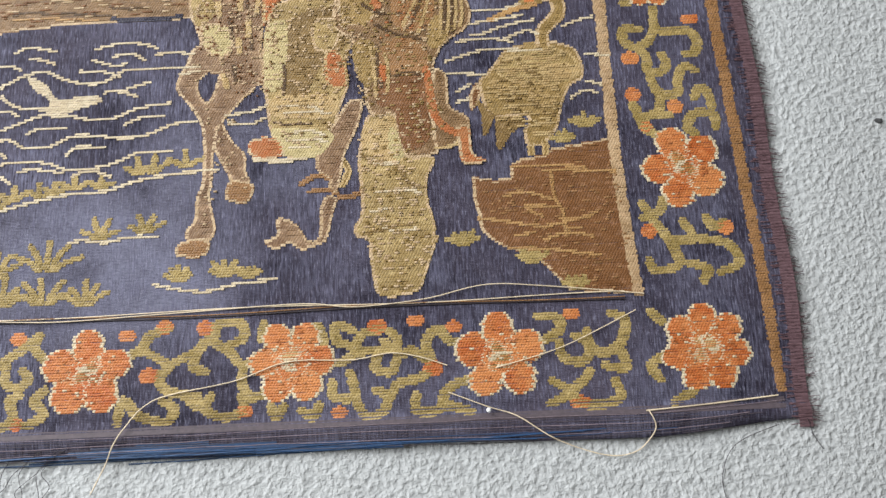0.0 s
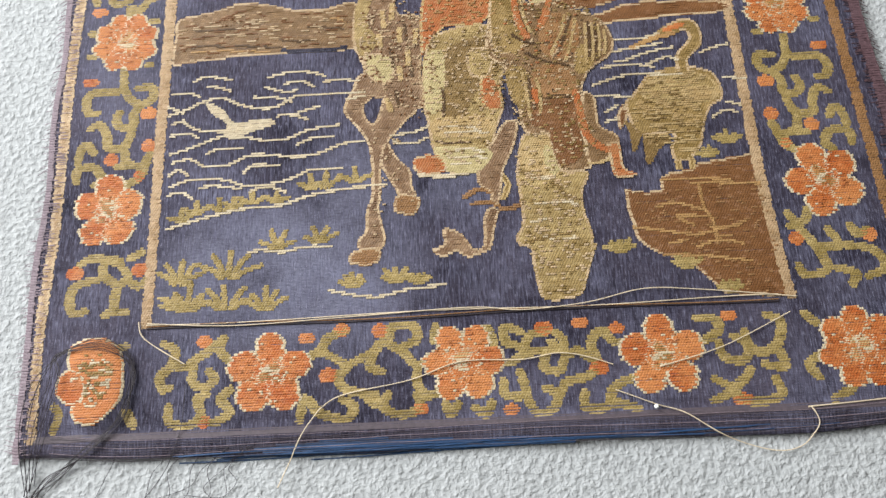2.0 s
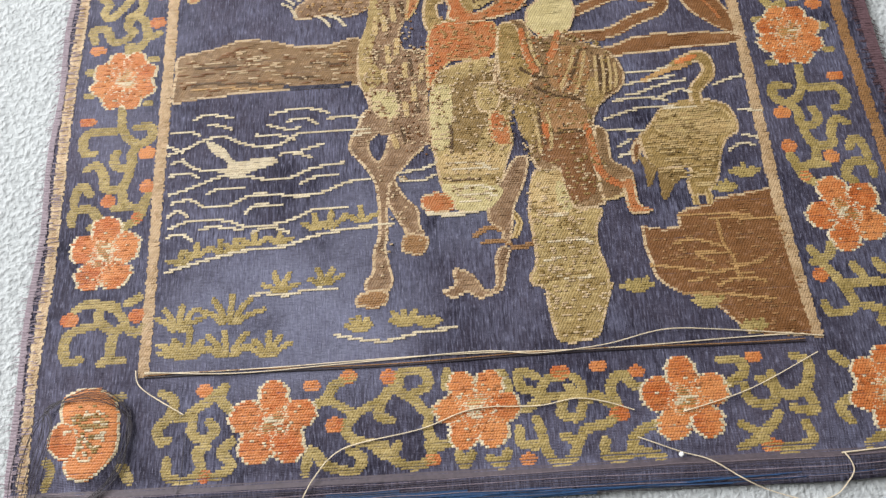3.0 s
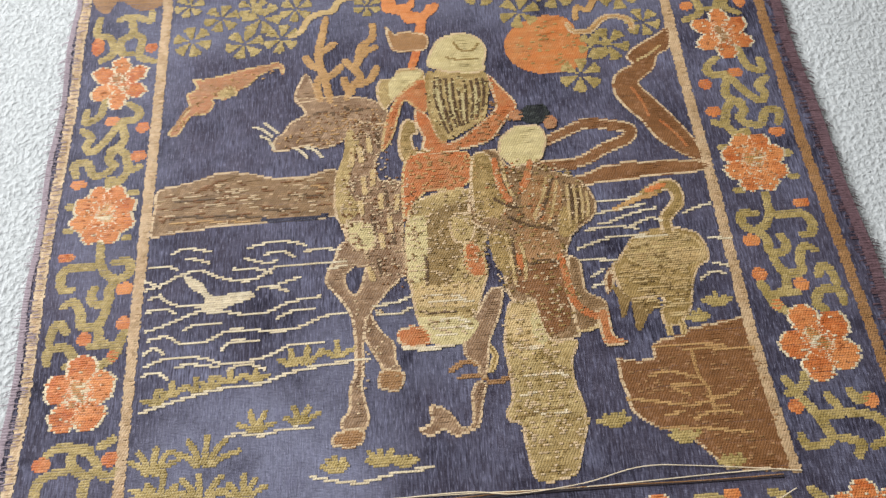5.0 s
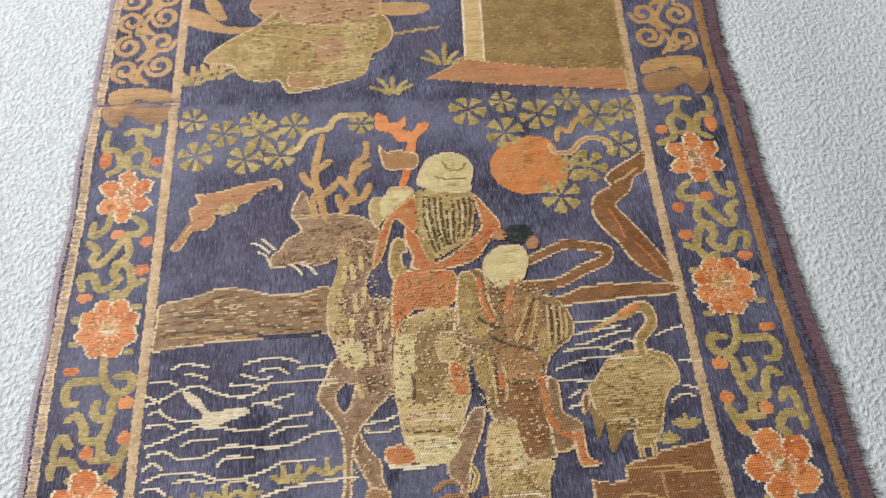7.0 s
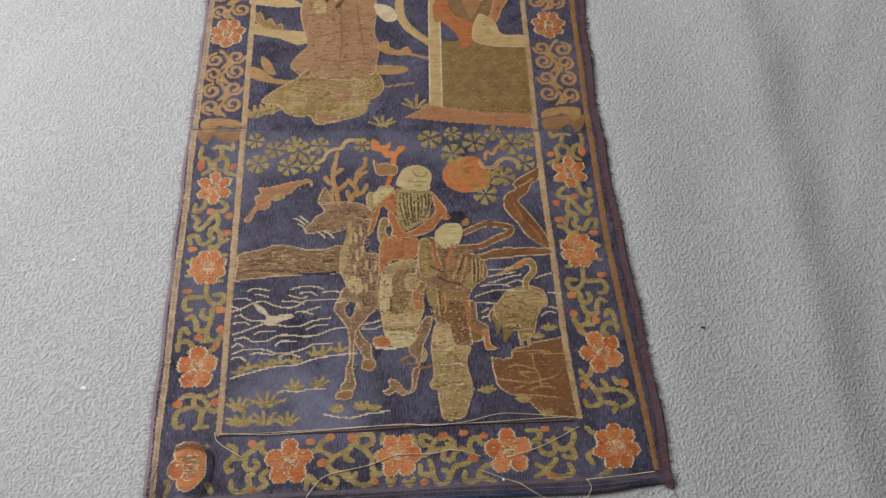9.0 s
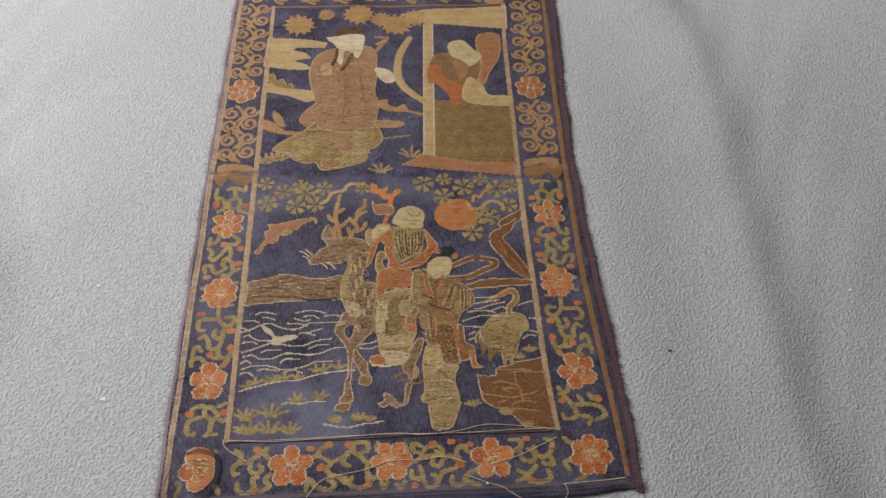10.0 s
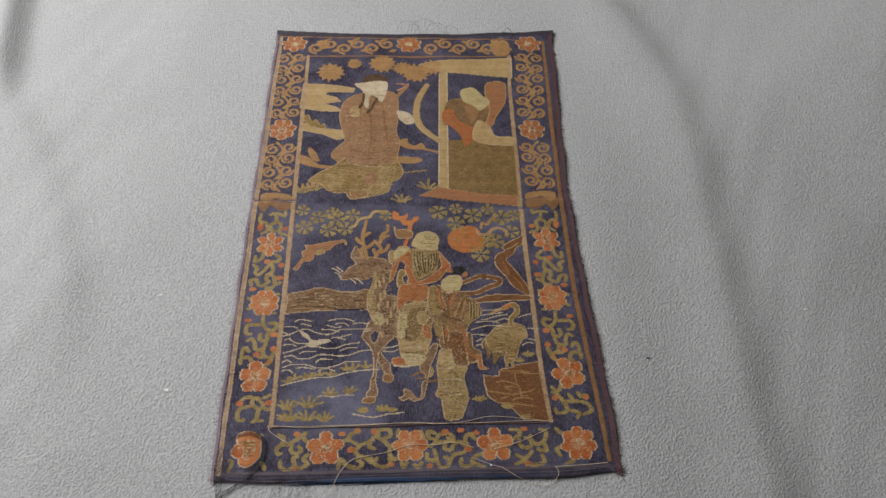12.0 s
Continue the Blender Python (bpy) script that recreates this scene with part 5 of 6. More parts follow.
woven("reed", CREAM, stroke(0.9, 54, 86.5, 58, 87.5), 3)
woven("grass_tuft", OLIVE, tuft(76, 29.5, 4.5, 5), 1)
woven("grass_tuft", OLIVE, tuft(54, 36.5, 4.5, 5), 1)
woven("grass_tuft", OLIVE, tuft(90, 20.5, 3.5, 5), 1)
woven("grass_tuft", OLIVE, tuft(97.5, 76, 4, 5), 1)
woven("grass_tuft", OLIVE, tuft(90, 71, 3, 5), 1)
#  worn picks
deer_body = blob(-31.5, 165.5, -14, 166, -18, 140, -8, 137, -7, 112, -8, 96, -20, 92, -28, 104, -36, 112, -37, 126, -37, 138, -33, 152)
flecks("pick_wear", LINE, deer_body, 330, 0.7, 1.5, 4, 11)
flecks("pick_wear", BROWN, deer_body, 150, 0.7, 1.4, 4, 12)
deer_head = blob(-62, 155.5, -53, 165, -46.5, 172, -34.5, 174, -21, 171, -19, 162, -34.5, 156)
flecks("pick_wear", GILT, deer_head, 110, 0.7, 1.4, 3, 13)
flecks("pick_wear", BROWN, deer_head, 60, 0.7, 1.6, 3, 14)
legs = union(stroke(6, -36, 104, -38, 92, -28, 80, -30, 60, -32, 44), stroke(5, -14, 96, -26, 78, -18, 60))
flecks("pick_wear", LINE, legs, 90, 0.7, 1.2, 3, 15)
lap = blob(-9, 126, 2, 130, 16, 130, 19, 119, 17, 102, 14, 91, 12, 78, 6, 72, -6, 76, -10, 92, -11, 110)
flecks("pick_wear", OLIVEDARK, lap, 90, 0.8, 1.8, 5, 16)
flecks("pick_wear", LINE, lap, 220, 0.7, 1.6, 5, 17)
coat = blob(15, 127, 28, 142, 46, 140, 56, 133, 57, 119, 51, 106, 46, 101, 48, 88, 50, 78, 40, 72, 33, 80, 26, 81, 19.5, 90, 14, 101, 11.5, 114)
flecks("pick_wear", LINE, coat, 260, 0.7, 1.5, 7, 18)
flecks("pick_wear", OCHRE, coat, 260, 0.8, 1.8, 7, 19)
flecks("pick_wear", BARK, coat, 25, 0.7, 1.3, 7, 20)
flecks("pick_wear", RED, blob(18, 127, 28, 141, 46, 139, 47, 118, 30, 110), 40, 0.8, 1.5, 7, 21)
red_robe = blob(-9, 149, 6, 150, 18, 142, 20, 138, 9, 132, -6, 131, -12, 124)
flecks("pick_wear", GILT, red_robe, 110, 0.8, 2.0, 5, 22)
flecks("pick_wear", TAN, blob(24, 172, 33, 164, 26, 152, 8, 146, 0, 150, 10, 152), 70, 0.8, 1.8, 7, 23)
beard = blob(-1, 184, 25, 183, 26, 175, 20, 164, 9, 154, 3, 160, -1, 173)
flecks("pick_wear", BARK, beard, 60, 0.7, 1.2, 8, 24)
flecks("pick_wear", PALE, beard, 90, 0.7, 1.4, 8, 25)
left_bank = blob(-107, 138, -95, 141, -80, 143, -62, 140, -42, 141, -41, 126, -67, 125, -87, 123, -107, 123)
flecks("pick_wear", BROWN, left_bank, 70, 1.2, 5, 1, 26)
flecks("pick_wear", LINE, left_bank, 90, 1.0, 4, 1, 27)
crane = blob(63, 89, 67, 99, 74, 105, 85, 107, 94, 103, 96, 97, 91, 90, 87, 79, 80, 76, 69, 77)
flecks("pick_wear", STRAW, crane, 170, 1, 4, 4, 28)
flecks("pick_wear", OLIVEDARK, crane, 60, 0.8, 2, 4, 29)
flecks("pick_wear", GILT, blob(-104, 167, -97, 179, -97, 187, -80, 193, -62, 195, -76, 185, -88, 181, -95, 173), 80, 0.7, 1.6, 2, 30)
flecks("pick_wear", OLIVE, blob(38, 200, 43, 208, 54, 210, 63, 206, 64, 194, 57, 186, 45, 184), 50, 0.8, 2.0, 2, 31)
trousers = blob(20, 76, 38, 76, 40, 60, 44, 41, 41, 29, 38, 23, 26, 23, 24, 32, 20.5, 39, 20.5, 51)
flecks("pick_wear", LINE, trousers, 200, 0.8, 2.2, 5, 32)
flecks("pick_wear", OCHRE, trousers, 90, 0.8, 2.0, 5, 33)
hillside = blob(59, 57, 70, 58, 82, 66, 104, 69, 108, 20, 89, 21, 78, 34, 65, 39, 60, 47)
flecks("pick_wear", TAN, hillside, 130, 0.8, 2.4, 1, 34)
sage = blob(-71, 356, -54, 382, -21, 384, -10, 331, -12, 290, -20, 256, -58, 252, -85, 262, -76, 295, -68, 324)
flecks("pick_wear", LINE, sage, 330, 1, 2.2, 5, 36)
flecks("pick_wear", UMBER, sage, 260, 1, 2.4, 5, 37)
flecks("pick_wear", GILT, blob(40, 319, 102, 321, 101, 250, 38, 258), 120, 1, 2.6, 3, 38)
#  water
woven("wave", CREAM, stroke(0.95, -100, 112.5, -95.5, 114.5, -90, 113.5, -85.5, 112.5), 3)
woven("wave", CREAM, stroke(0.95, -94.5, 110, -90.5, 109.5, -86, 108), 3)
woven("wave", CREAM, stroke(0.95, -108, 107.5, -101, 107.5, -97.5, 106), 3)
woven("wave", CREAM, stroke(0.95, -108.5, 98.5, -101.5, 101, -96.5, 103.5, -89, 105, -81.5, 101.5, -73, 99.5, -66.5, 100.5, -60.5, 104, -50, 104, -35, 104), 3)
woven("wave", CREAM, stroke(0.95, -71.5, 112.5, -65, 114, -56.5, 114, -50, 112), 3)
woven("wave", CREAM, stroke(0.95, -65, 109.5, -58.5, 110, -54, 107.5), 3)
woven("wave", CREAM, stroke(0.95, -50, 109.5, -43.5, 110, -37, 109), 3)
woven("wave", CREAM, stroke(0.95, -72.5, 108.5, -65, 106, -60.5, 106.5), 3)
woven("wave", CREAM, stroke(0.95, -76.5, 104.5, -69, 104, -62.5, 102), 3)
woven("wave", CREAM, stroke(0.95, -67.5, 96, -63.5, 96.5, -56, 94), 3)
woven("wave", CREAM, stroke(0.95, -103, 95.5, -97.5, 92, -89, 91, -80, 91.5), 3)
woven("wave", CREAM, stroke(0.95, -107, 82.5, -100, 84.5, -95, 86.5, -89, 88.5, -79.5, 88, -72.5, 86.5, -64, 86.5, -56, 89.5, -44.5, 91), 3)
woven("wave", CREAM, stroke(0.95, -93.5, 82, -88.5, 84, -80.5, 83.5), 3)
woven("wave", CREAM, stroke(0.95, -106, 79, -99.5, 80, -94, 77, -86, 77, -78, 80.5, -70, 80.5, -60.5, 79, -51.5, 80, -43.5, 83, -35, 84), 3)
woven("wave", CREAM, stroke(0.95, -79.5, 74, -76, 76.5, -66.5, 76), 3)
woven("wave", CREAM, stroke(0.95, -106.5, 69, -100.5, 71.5, -93.5, 72, -85.5, 71, -78.5, 68.5, -67.5, 69, -59.5, 71.5, -54.5, 73.5, -43.5, 73.5), 3)
woven("wave", CREAM, stroke(0.95, -95.5, 68.5, -89.5, 69, -80.5, 67.5), 3)
woven("wave", CREAM, stroke(0.95, -77, 66, -71.5, 68, -64, 65.5), 3)
woven("wave", CREAM, stroke(0.95, -107, 74, -103.5, 76, -100, 73.5), 3)
woven("wave", CREAM, stroke(0.95, -107, 66, -102, 67, -98, 64.5), 3)
woven("wave", CREAM, stroke(0.95, -107.5, 90, -100.5, 90.5, -97, 88.5), 3)
woven("wave", CREAM, stroke(0.95, -109, 102, -103.5, 99.5), 3)
woven("wave", CREAM, stroke(0.95, -60, 84, -54.5, 86, -46.5, 86), 3)
woven("wave", CREAM, stroke(0.95, -107, 95, -103, 96), 3)
woven("wave", CREAM, stroke(0.95, -25, 85.5, -16.5, 86.5, -10.5, 89), 3)
woven("wave", CREAM, stroke(0.95, -24, 82.5, -16.5, 82, -11.5, 84), 3)
woven("wave", CREAM, stroke(0.95, -62.5, 96, -56, 98, -52, 99), 3)
woven("wave", CREAM, stroke(0.95, -41.5, 101.5, -35, 102.5), 3)
woven("bird_shape", CREAM, blob(-95, 103.5, -88.5, 100, -83.5, 94.5, -72.5, 95.5, -68.5, 93, -78, 90, -83, 87.5, -87.5, 89.5, -86.5, 94, -92, 98.5), 1)
woven("shore_line", CREAM, stroke(1.3, -106.5, 53, -94, 56.5, -82.5, 59, -75, 60, -65, 60.5, -55, 63.5, -43.5, 65, -27.5, 66), 3)
woven("grass_tuft", OLIVE, tuft(-96.5, 58.5, 4.5, 3), 1)
woven("grass_tuft", OLIVE, tuft(-87.5, 59.5, 4, 3), 1)
woven("grass_tuft", OLIVE, tuft(-82.5, 60.5, 3, 3), 1)
woven("grass_tuft", OLIVE, tuft(-76, 62, 4, 3), 1)
woven("grass_tuft", OLIVE, tuft(-67, 62, 3.5, 3), 1)
woven("grass_tuft", OLIVE, tuft(-54.5, 66, 5, 3), 1)
woven("grass_tuft", OLIVE, tuft(-49.5, 66.5, 5.5, 3), 1)
woven("grass_tuft", OLIVE, tuft(-38.5, 68, 4.5, 3), 1)
woven("grass_tuft", OLIVE, tuft(-101.5, 56, 4, 3), 1)
woven("grass_tuft", OLIVE, tuft(-100.5, 32.5, 8, 5), 1)
woven("grass_tuft", OLIVE, tuft(-83.5, 34, 8.5, 5), 1)
woven("grass_tuft", OLIVE, tuft(-97.5, 22.5, 8.5, 5), 1)
woven("grass_tuft", OLIVE, tuft(-84, 22.5, 7.5, 5), 1)
woven("grass_tuft", OLIVE, tuft(-70, 22, 6.5, 5), 1)
woven("grass_tuft", OLIVE, tuft(-102.5, 23.5, 4.5, 5), 1)
woven("grass_tuft", OLIVE, tuft(-66.5, 44, 6, 4), 1)
woven("grass_tuft", OLIVE, tuft(-51.5, 45.5, 5, 4), 1)
woven("grass_tuft", OLIVE, tuft(-39.5, 28.5, 4, 5), 1)
woven("grass_tuft", OLIVE, tuft(-24.5, 29.5, 4.5, 5), 1)
woven("grass_tuft", OLIVE, tuft(-16.5, 28.5, 3.5, 5), 1)
woven("ground_line", CREAM, stroke(1.0, -76.5, 43, -71.5, 43.5, -64.5, 42.5, -56.5, 44, -47.5, 44), 3)
woven("ground_line", CREAM, stroke(1.0, -48, 27.5, -32.5, 24.5, -20.5, 26.5, -7.5, 27.5), 3)
#  florets
woven("floret", OLIVE, floret(-99, 213, 7.5, 6), 2)
woven("floret", OLIVE, floret(-87, 225, 7, 6), 2)
woven("floret", OLIVE, floret(-69.5, 223.5, 8, 6), 2)
woven("floret", OLIVE, floret(-76.5, 210, 7.5, 6), 2)
woven("floret", OLIVE, floret(-60.5, 211, 7, 6), 2)
woven("floret", OLIVE, floret(-54.5, 226.5, 6.5, 6), 2)
woven("floret", OLIVE, floret(-101.5, 233, 6, 6), 2)
woven("floret", OLIVE, floret(-73.5, 229.5, 6, 6), 2)
woven("floret", OLIVE, floret(-23.5, 226, 5.5, 6), 2)
woven("floret", OLIVE, floret(26, 229.5, 8, 6), 2)
woven("floret", OLIVE, floret(42, 216, 8, 6), 2)
woven("floret", OLIVE, floret(58.5, 225, 8, 6), 2)
woven("floret", OLIVE, floret(73, 232.5, 6, 6), 2)
woven("floret", OLIVE, floret(85.5, 222.5, 8, 6), 2)
woven("floret", OLIVE, floret(77.5, 195.5, 8, 6), 2)
woven("floret", OLIVE, floret(63.5, 180.5, 8, 6), 2)
woven("floret", OLIVE, floret(93.5, 206, 7, 6), 2)
woven("floret", OLIVE, floret(71.5, 195, 6.5, 6), 2)
woven("floret", OLIVE, floret(43, 233.5, 6, 6), 2)
woven("floret", OLIVE, floret(97.5, 225, 6, 6), 2)
#  upper scene
woven("cap_shape", BARK, oval(-37, 409.5, 13.5, 10.5), 2)
woven("blossom", GILT, blossom(-85, 423, 15.5), 1)
woven("blossom", GILT, blossom(-29, 437.5, 15), 1)
woven("blossom", GILT, blossom(7, 423, 16), 1)
woven("blossom", GILT, blossom(-60, 437.5, 8.5), 1)
woven("blossom", GILT, blossom(25, 432, 12.5), 1)
woven("blossom", GILT, blossom(-7.5, 430, 11), 1)
woven("leaf", RUST, stroke(1.8, -14, 405, -1.5, 403.5), 2)
woven("leaf", RUST, stroke(1.8, -12.5, 394.5, -4, 400), 2)
woven("pavilion_post", STRAW, facet(32.5, 423, 41.5, 423, 37, 257, 27, 255), 1)
woven("pavilion_beam", STRAW, facet(10, 437.5, 35, 443, 113.5, 446, 112, 414, 37.5, 423), 1)
woven("screen", OLIVEDARK, facet(39.5, 322, 105.5, 325, 104.5, 247.5, 37, 256.5), 1)
woven("pavilion_floor", APRICOT, facet(8.5, 249.5, 27, 260.5, 67.5, 252, 103, 248.5, 103, 236, 40, 244.5), 2)
for x, y, dx, dy in ((42, 305, 13, -7), (55, 298, 11, 9), (66, 307, 14, -9), (80, 298, 12, 8), (92, 306, 9, -12), (47, 276, 10, 10), (57, 286, 14, -6), (71, 280, 11, 10), (82, 290, 13, -11),
                     (44, 262, 12, 8), (58, 270, 9, -9), (68, 262, 13, 9), (83, 270, 10, -12), (93, 260, 8, 12), (74, 316, 8, -10), (50, 316, 9, -8), (95, 284, 8, 9)):
    woven("screen_vein", OCHRE, stroke(0.6, x, y, x + 0.5 * dx, y + 0.3 * dy, x + dx, y + dy), 3)
woven("grass_tuft", OLIVE, tuft(17, 258, 11, 5), 1)
woven("grass_tuft", OLIVE, tuft(-8, 242.5, 9.5, 5), 1)
woven("grass_tuft", OLIVE, tuft(-104, 254.5, 9.5, 5), 1)
woven("grass_tuft", OLIVE, tuft(-93.5, 257.5, 10, 5), 1)
woven("robe_shape", ROSE, blob(-67, 380.5, -52.5, 390.5, -22.5, 393.5, -12.5, 383, -12, 354.5, -13.5, 334.5, -10, 321.5, -12.5, 300, -15, 283.5, -40, 278.5, -58.5, 286, -73, 295, -79, 303.5, -73.5, 314, -66, 323.5, -69.5, 336.5, -73, 356, -71.5, 369.5), 1, rim=STRAW)
woven("robe_shape", OCHRE, blob(-99.5, 268.5, -90, 279, -77, 288, -64.5, 299.5, -59, 292, -31, 287.5, -13, 293, -7, 281.5, -10, 272, -17.5, 266.5, -22, 255, -35.5, 250, -44, 247.5, -57.5, 246, -62.5, 253.5, -71, 253.5, -81, 257.5, -86, 264.5), 2, rim=LINE)
woven("robe_patch", GOLD, blob(-30.5, 290, -14.5, 286, -17.5, 268, -25.5, 253.5, -44, 253, -57.5, 257, -40, 261, -33, 272), 4)
woven("robe_patch", GOLD, blob(-82, 278, -67.5, 280.5, -65, 265.5, -71, 257.5, -79.5, 261), 4)
woven("robe_patch", ROSE, blob(-45, 276.5, -34, 279.5, -30, 271, -37.5, 263, -44.5, 266.5), 4)
woven("robe_patch", TAN, blob(-57.5, 257, -44.5, 257.5, -41.5, 249.5, -56.5, 249), 4, rim=LINE)
woven("robe_patch", STRAW, blob(-61.5, 368, -53.5, 370.5, -52.5, 357, -60, 356), 4)
woven("robe_fold", TAN, stroke(0.9, -66, 329.5, -46, 334.5, -22, 339), 4)
woven("robe_fold", TAN, stroke(0.9, -42, 369, -39.5, 335.5, -41.5, 304), 4)
woven("robe_fold", TAN, stroke(0.9, -59.5, 310.5, -41, 306, -17.5, 309), 4)
woven("robe_fold", TAN, stroke(0.9, -30, 382, -26, 348, -22, 315.5), 4)
woven("robe_fold", STRAW, stroke(1.0, -77, 283.5, -58.5, 281.5, -40, 272.5), 5)
woven("robe_fold", STRAW, stroke(1.0, -40, 263, -22, 266), 5)
woven("robe_fold", STRAW, stroke(1.0, -85, 268, -71.5, 266.5), 5)
woven("bank", STRAW, facet(-113.5, 406.5, -92.5, 404.5, -72.5, 402, -58, 398.5, -59.5, 392, -87, 391.5, -89.5, 389, -77, 384.5, -72, 378, -88.5, 375.5, -76, 370, -70.5, 363.5, -90.5, 364.5, -115, 369.5), 0, rim=LINE)
woven("bank", STRAW, facet(-110.5, 348, -99, 343.5, -84.5, 340, -69.5, 337.5, -66.5, 326, -74, 324, -88.5, 331.5, -110.5, 336.5), 0, rim=LINE)
woven("bank_shrub", OCHRE, blob(-110, 354.5, -105.5, 360, -101, 350.5, -96.5, 353, -92, 345, -88.5, 347.5, -87, 340.5, -103.5, 344), 1)
woven("plant", GILT, blob(-111, 303, -98.5, 298, -91, 290.5, -76, 288.5, -79.5, 284.5, -95, 286.5, -108.5, 292.5), 0)
woven("plant", GILT, blob(-101.5, 312.5, -95.5, 308, -90, 295.5, -94, 294.5, -100, 302), 0)
woven("grass_line", GILT, stroke(1.6, -108.5, 258.5, -98, 261.5, -85.5, 263.5), 1)
woven("grass_blade", GILT, stroke(1.6, -103.5, 260.5, -104.5, 265.5), 1)
woven("grass_blade", GILT, stroke(1.6, -99, 261.5, -100, 266.5), 1)
woven("grass_blade", GILT, stroke(1.6, -94.5, 262.5, -96, 267.5), 1)
woven("grass_blade", GILT, stroke(1.6, -90, 263, -91, 267), 1)
woven("head_shape", CREAM, blob(-58, 405.5, -47.5, 407.5, -36.5, 409.5, -24, 407, -24.5, 392, -29.5, 378, -36.5, 386.5, -42, 385.5, -44, 369, -49.5, 378.5, -49.5, 393.5, -56.5, 401.5), 5)
woven("beard_strand", BARK, stroke(2.4, -48.5, 390, -49, 378.5, -52.5, 369), 6)
woven("beard_strand", BARK, stroke(2.6, -34.5, 383.5, -39, 371.5, -44, 362), 6)
woven("sleeve", CREAM, blob(-13, 364.5, 0, 360, 5.5, 348.5, -3, 345, -10.5, 353), 2)
woven("arm_shape", ROSE, stroke(4.0, -13.5, 384.5, -6.5, 395.5, -2.5, 401.5), 2)
woven("branch", STRAW, stroke(6.6, 19, 403.5, 9.5, 381, 7, 357, 12.5, 339, 29, 321.5), 3)
woven("grass_line", GILT, stroke(2.4, -11, 316.5, 6, 314, 28.5, 305.5), 0)
woven("bank_shrub", GILT, blob(-9, 324, -3, 325, -1.5, 319, 5, 316, 12, 318.5, 14.5, 310.5, 1.5, 311, -9, 315.5), 1)
woven("plant", GILT, blob(-15.5, 300, 6, 300, 12, 296, 5.5, 292, -15.5, 293), 0)
woven("grass_line", OCHRE, stroke(1.6, -11, 278.5, 1, 280.5, 15.5, 282.5), 0)
woven("figure_shape", UMBER, blob(39, 376, 52, 382.5, 82, 379, 87, 365, 79.5, 343.5, 69, 334.5, 50, 344.5, 34.5, 345), 2, rim=OCHRE)
woven("figure_shape", RED, blob(35, 363, 44, 367, 50.5, 350, 67.5, 338.5, 66.5, 325.5, 56, 314, 52, 328.5, 43, 340.5, 34.5, 349), 3)
woven("figure_shape", APRICOT, blob(84, 406, 102, 407, 103.5, 389, 99.5, 371.5, 90, 354, 85, 341, 78.5, 343.5, 83.5, 365, 80.5, 389), 3, rim=STRAW)
woven("figure_shape", PALE, blob(55, 394, 68, 398, 77.5, 386, 85, 376, 74, 364, 67.5, 371, 57, 378.5), 5)
woven("figure_shape", TAN, blob(57, 377, 72, 364, 65, 345.5, 61.5, 352), 4)
woven("rail", STRAW, blob(70, 349, 82, 341.5, 88, 327.5, 104.5, 326, 105, 314, 66, 320.5), 4, rim=LINE)

# ---- loose threads and frayed edges ----
def wisp(name, material, radius, *points):
    points = [(p[0] + random.uniform(-0.3, 0.3), p[1] + random.uniform(-0.3, 0.3), p[2]) for p in points]
    return tube(name, material, points, radius, panel)


for shift in (0.0, 0.9):
    tube("cord_and_gap", STRAND if shift else TAN, [(x, 17.2 + shift + 0.5 * math.sin(x / 19 + shift * 3), 0.25) for x in range(-111, 113, 8)], 0.2, panel)
wisp("loose_thread", STRAND, 0.19, (-111, 18.5, 0.5), (-80, 16.2, 0.8), (-40, 18, 0.5), (0, 19, 0.6), (18, 17.2, 0.8), (40, 18.5, 0.6), (60, 22.5, 0.9), (80, 21, 0.6), (111, 17.5, 0.4))
# dark strand laid under the pale ones as the shade of the gap there
tube("cord_and_gap", HAIR, [(x, 16.5 + 0.4 * math.sin(x / 23), 0.0) for x in range(-111, 113, 8)], 0.3, panel)
tube("cord_and_gap", STRAND, [(108, -19.4, 0.4), (128, -18.2, 0.4), (150, -16.4, 0.5)], 0.26, panel)
wisp("loose_thread", STRAND, 0.21, (-64, -37, 3), (-59, -26, 2), (-54, -17, 1.5), (-48, -11, 0.8), (-40, -8, 0.6), (-21, -5, 0.5), (-6, 0, 0.6), (3, 1, 0.5))
wisp("loose_thread", STRAND, 0.19, (3, 1, 0.8), (17, 0.5, 0.5), (29, 2, 0.6), (38, 0.5, 0.6), (47, -3, 0.5))
wisp("loose_thread", STRAND, 0.19, (62, -4, 0.6), (84, 1.5, 0.8), (108, 12, 0.6))
wisp("loose_thread", STRAND, 0.19, (47, -11, 0.4), (59, -16, 0.6), (68, -19, 1), (80, -27, 1.5), (95, -32, 1), (105, -31, 1), (110, -25, 1.2), (109, -19.5, 0.6))
wisp("loose_thread", STRAND, 0.21, (-114, 19, 0.6), (-111, 13, 0.8), (-97, 4, 0.6))
bead = bmesh.new()
bmesh.ops.create_icosphere(bead, subdivisions=2, radius=0.0008, matrix=Matrix.Translation((0.0592, -0.0172, 0.0042)))
me = bpy.data.meshes.new("thread_knot")
bead.to_mesh(me)
bead.free()
me.materials.append(LINT)
new("thread_knot", me).parent = panel

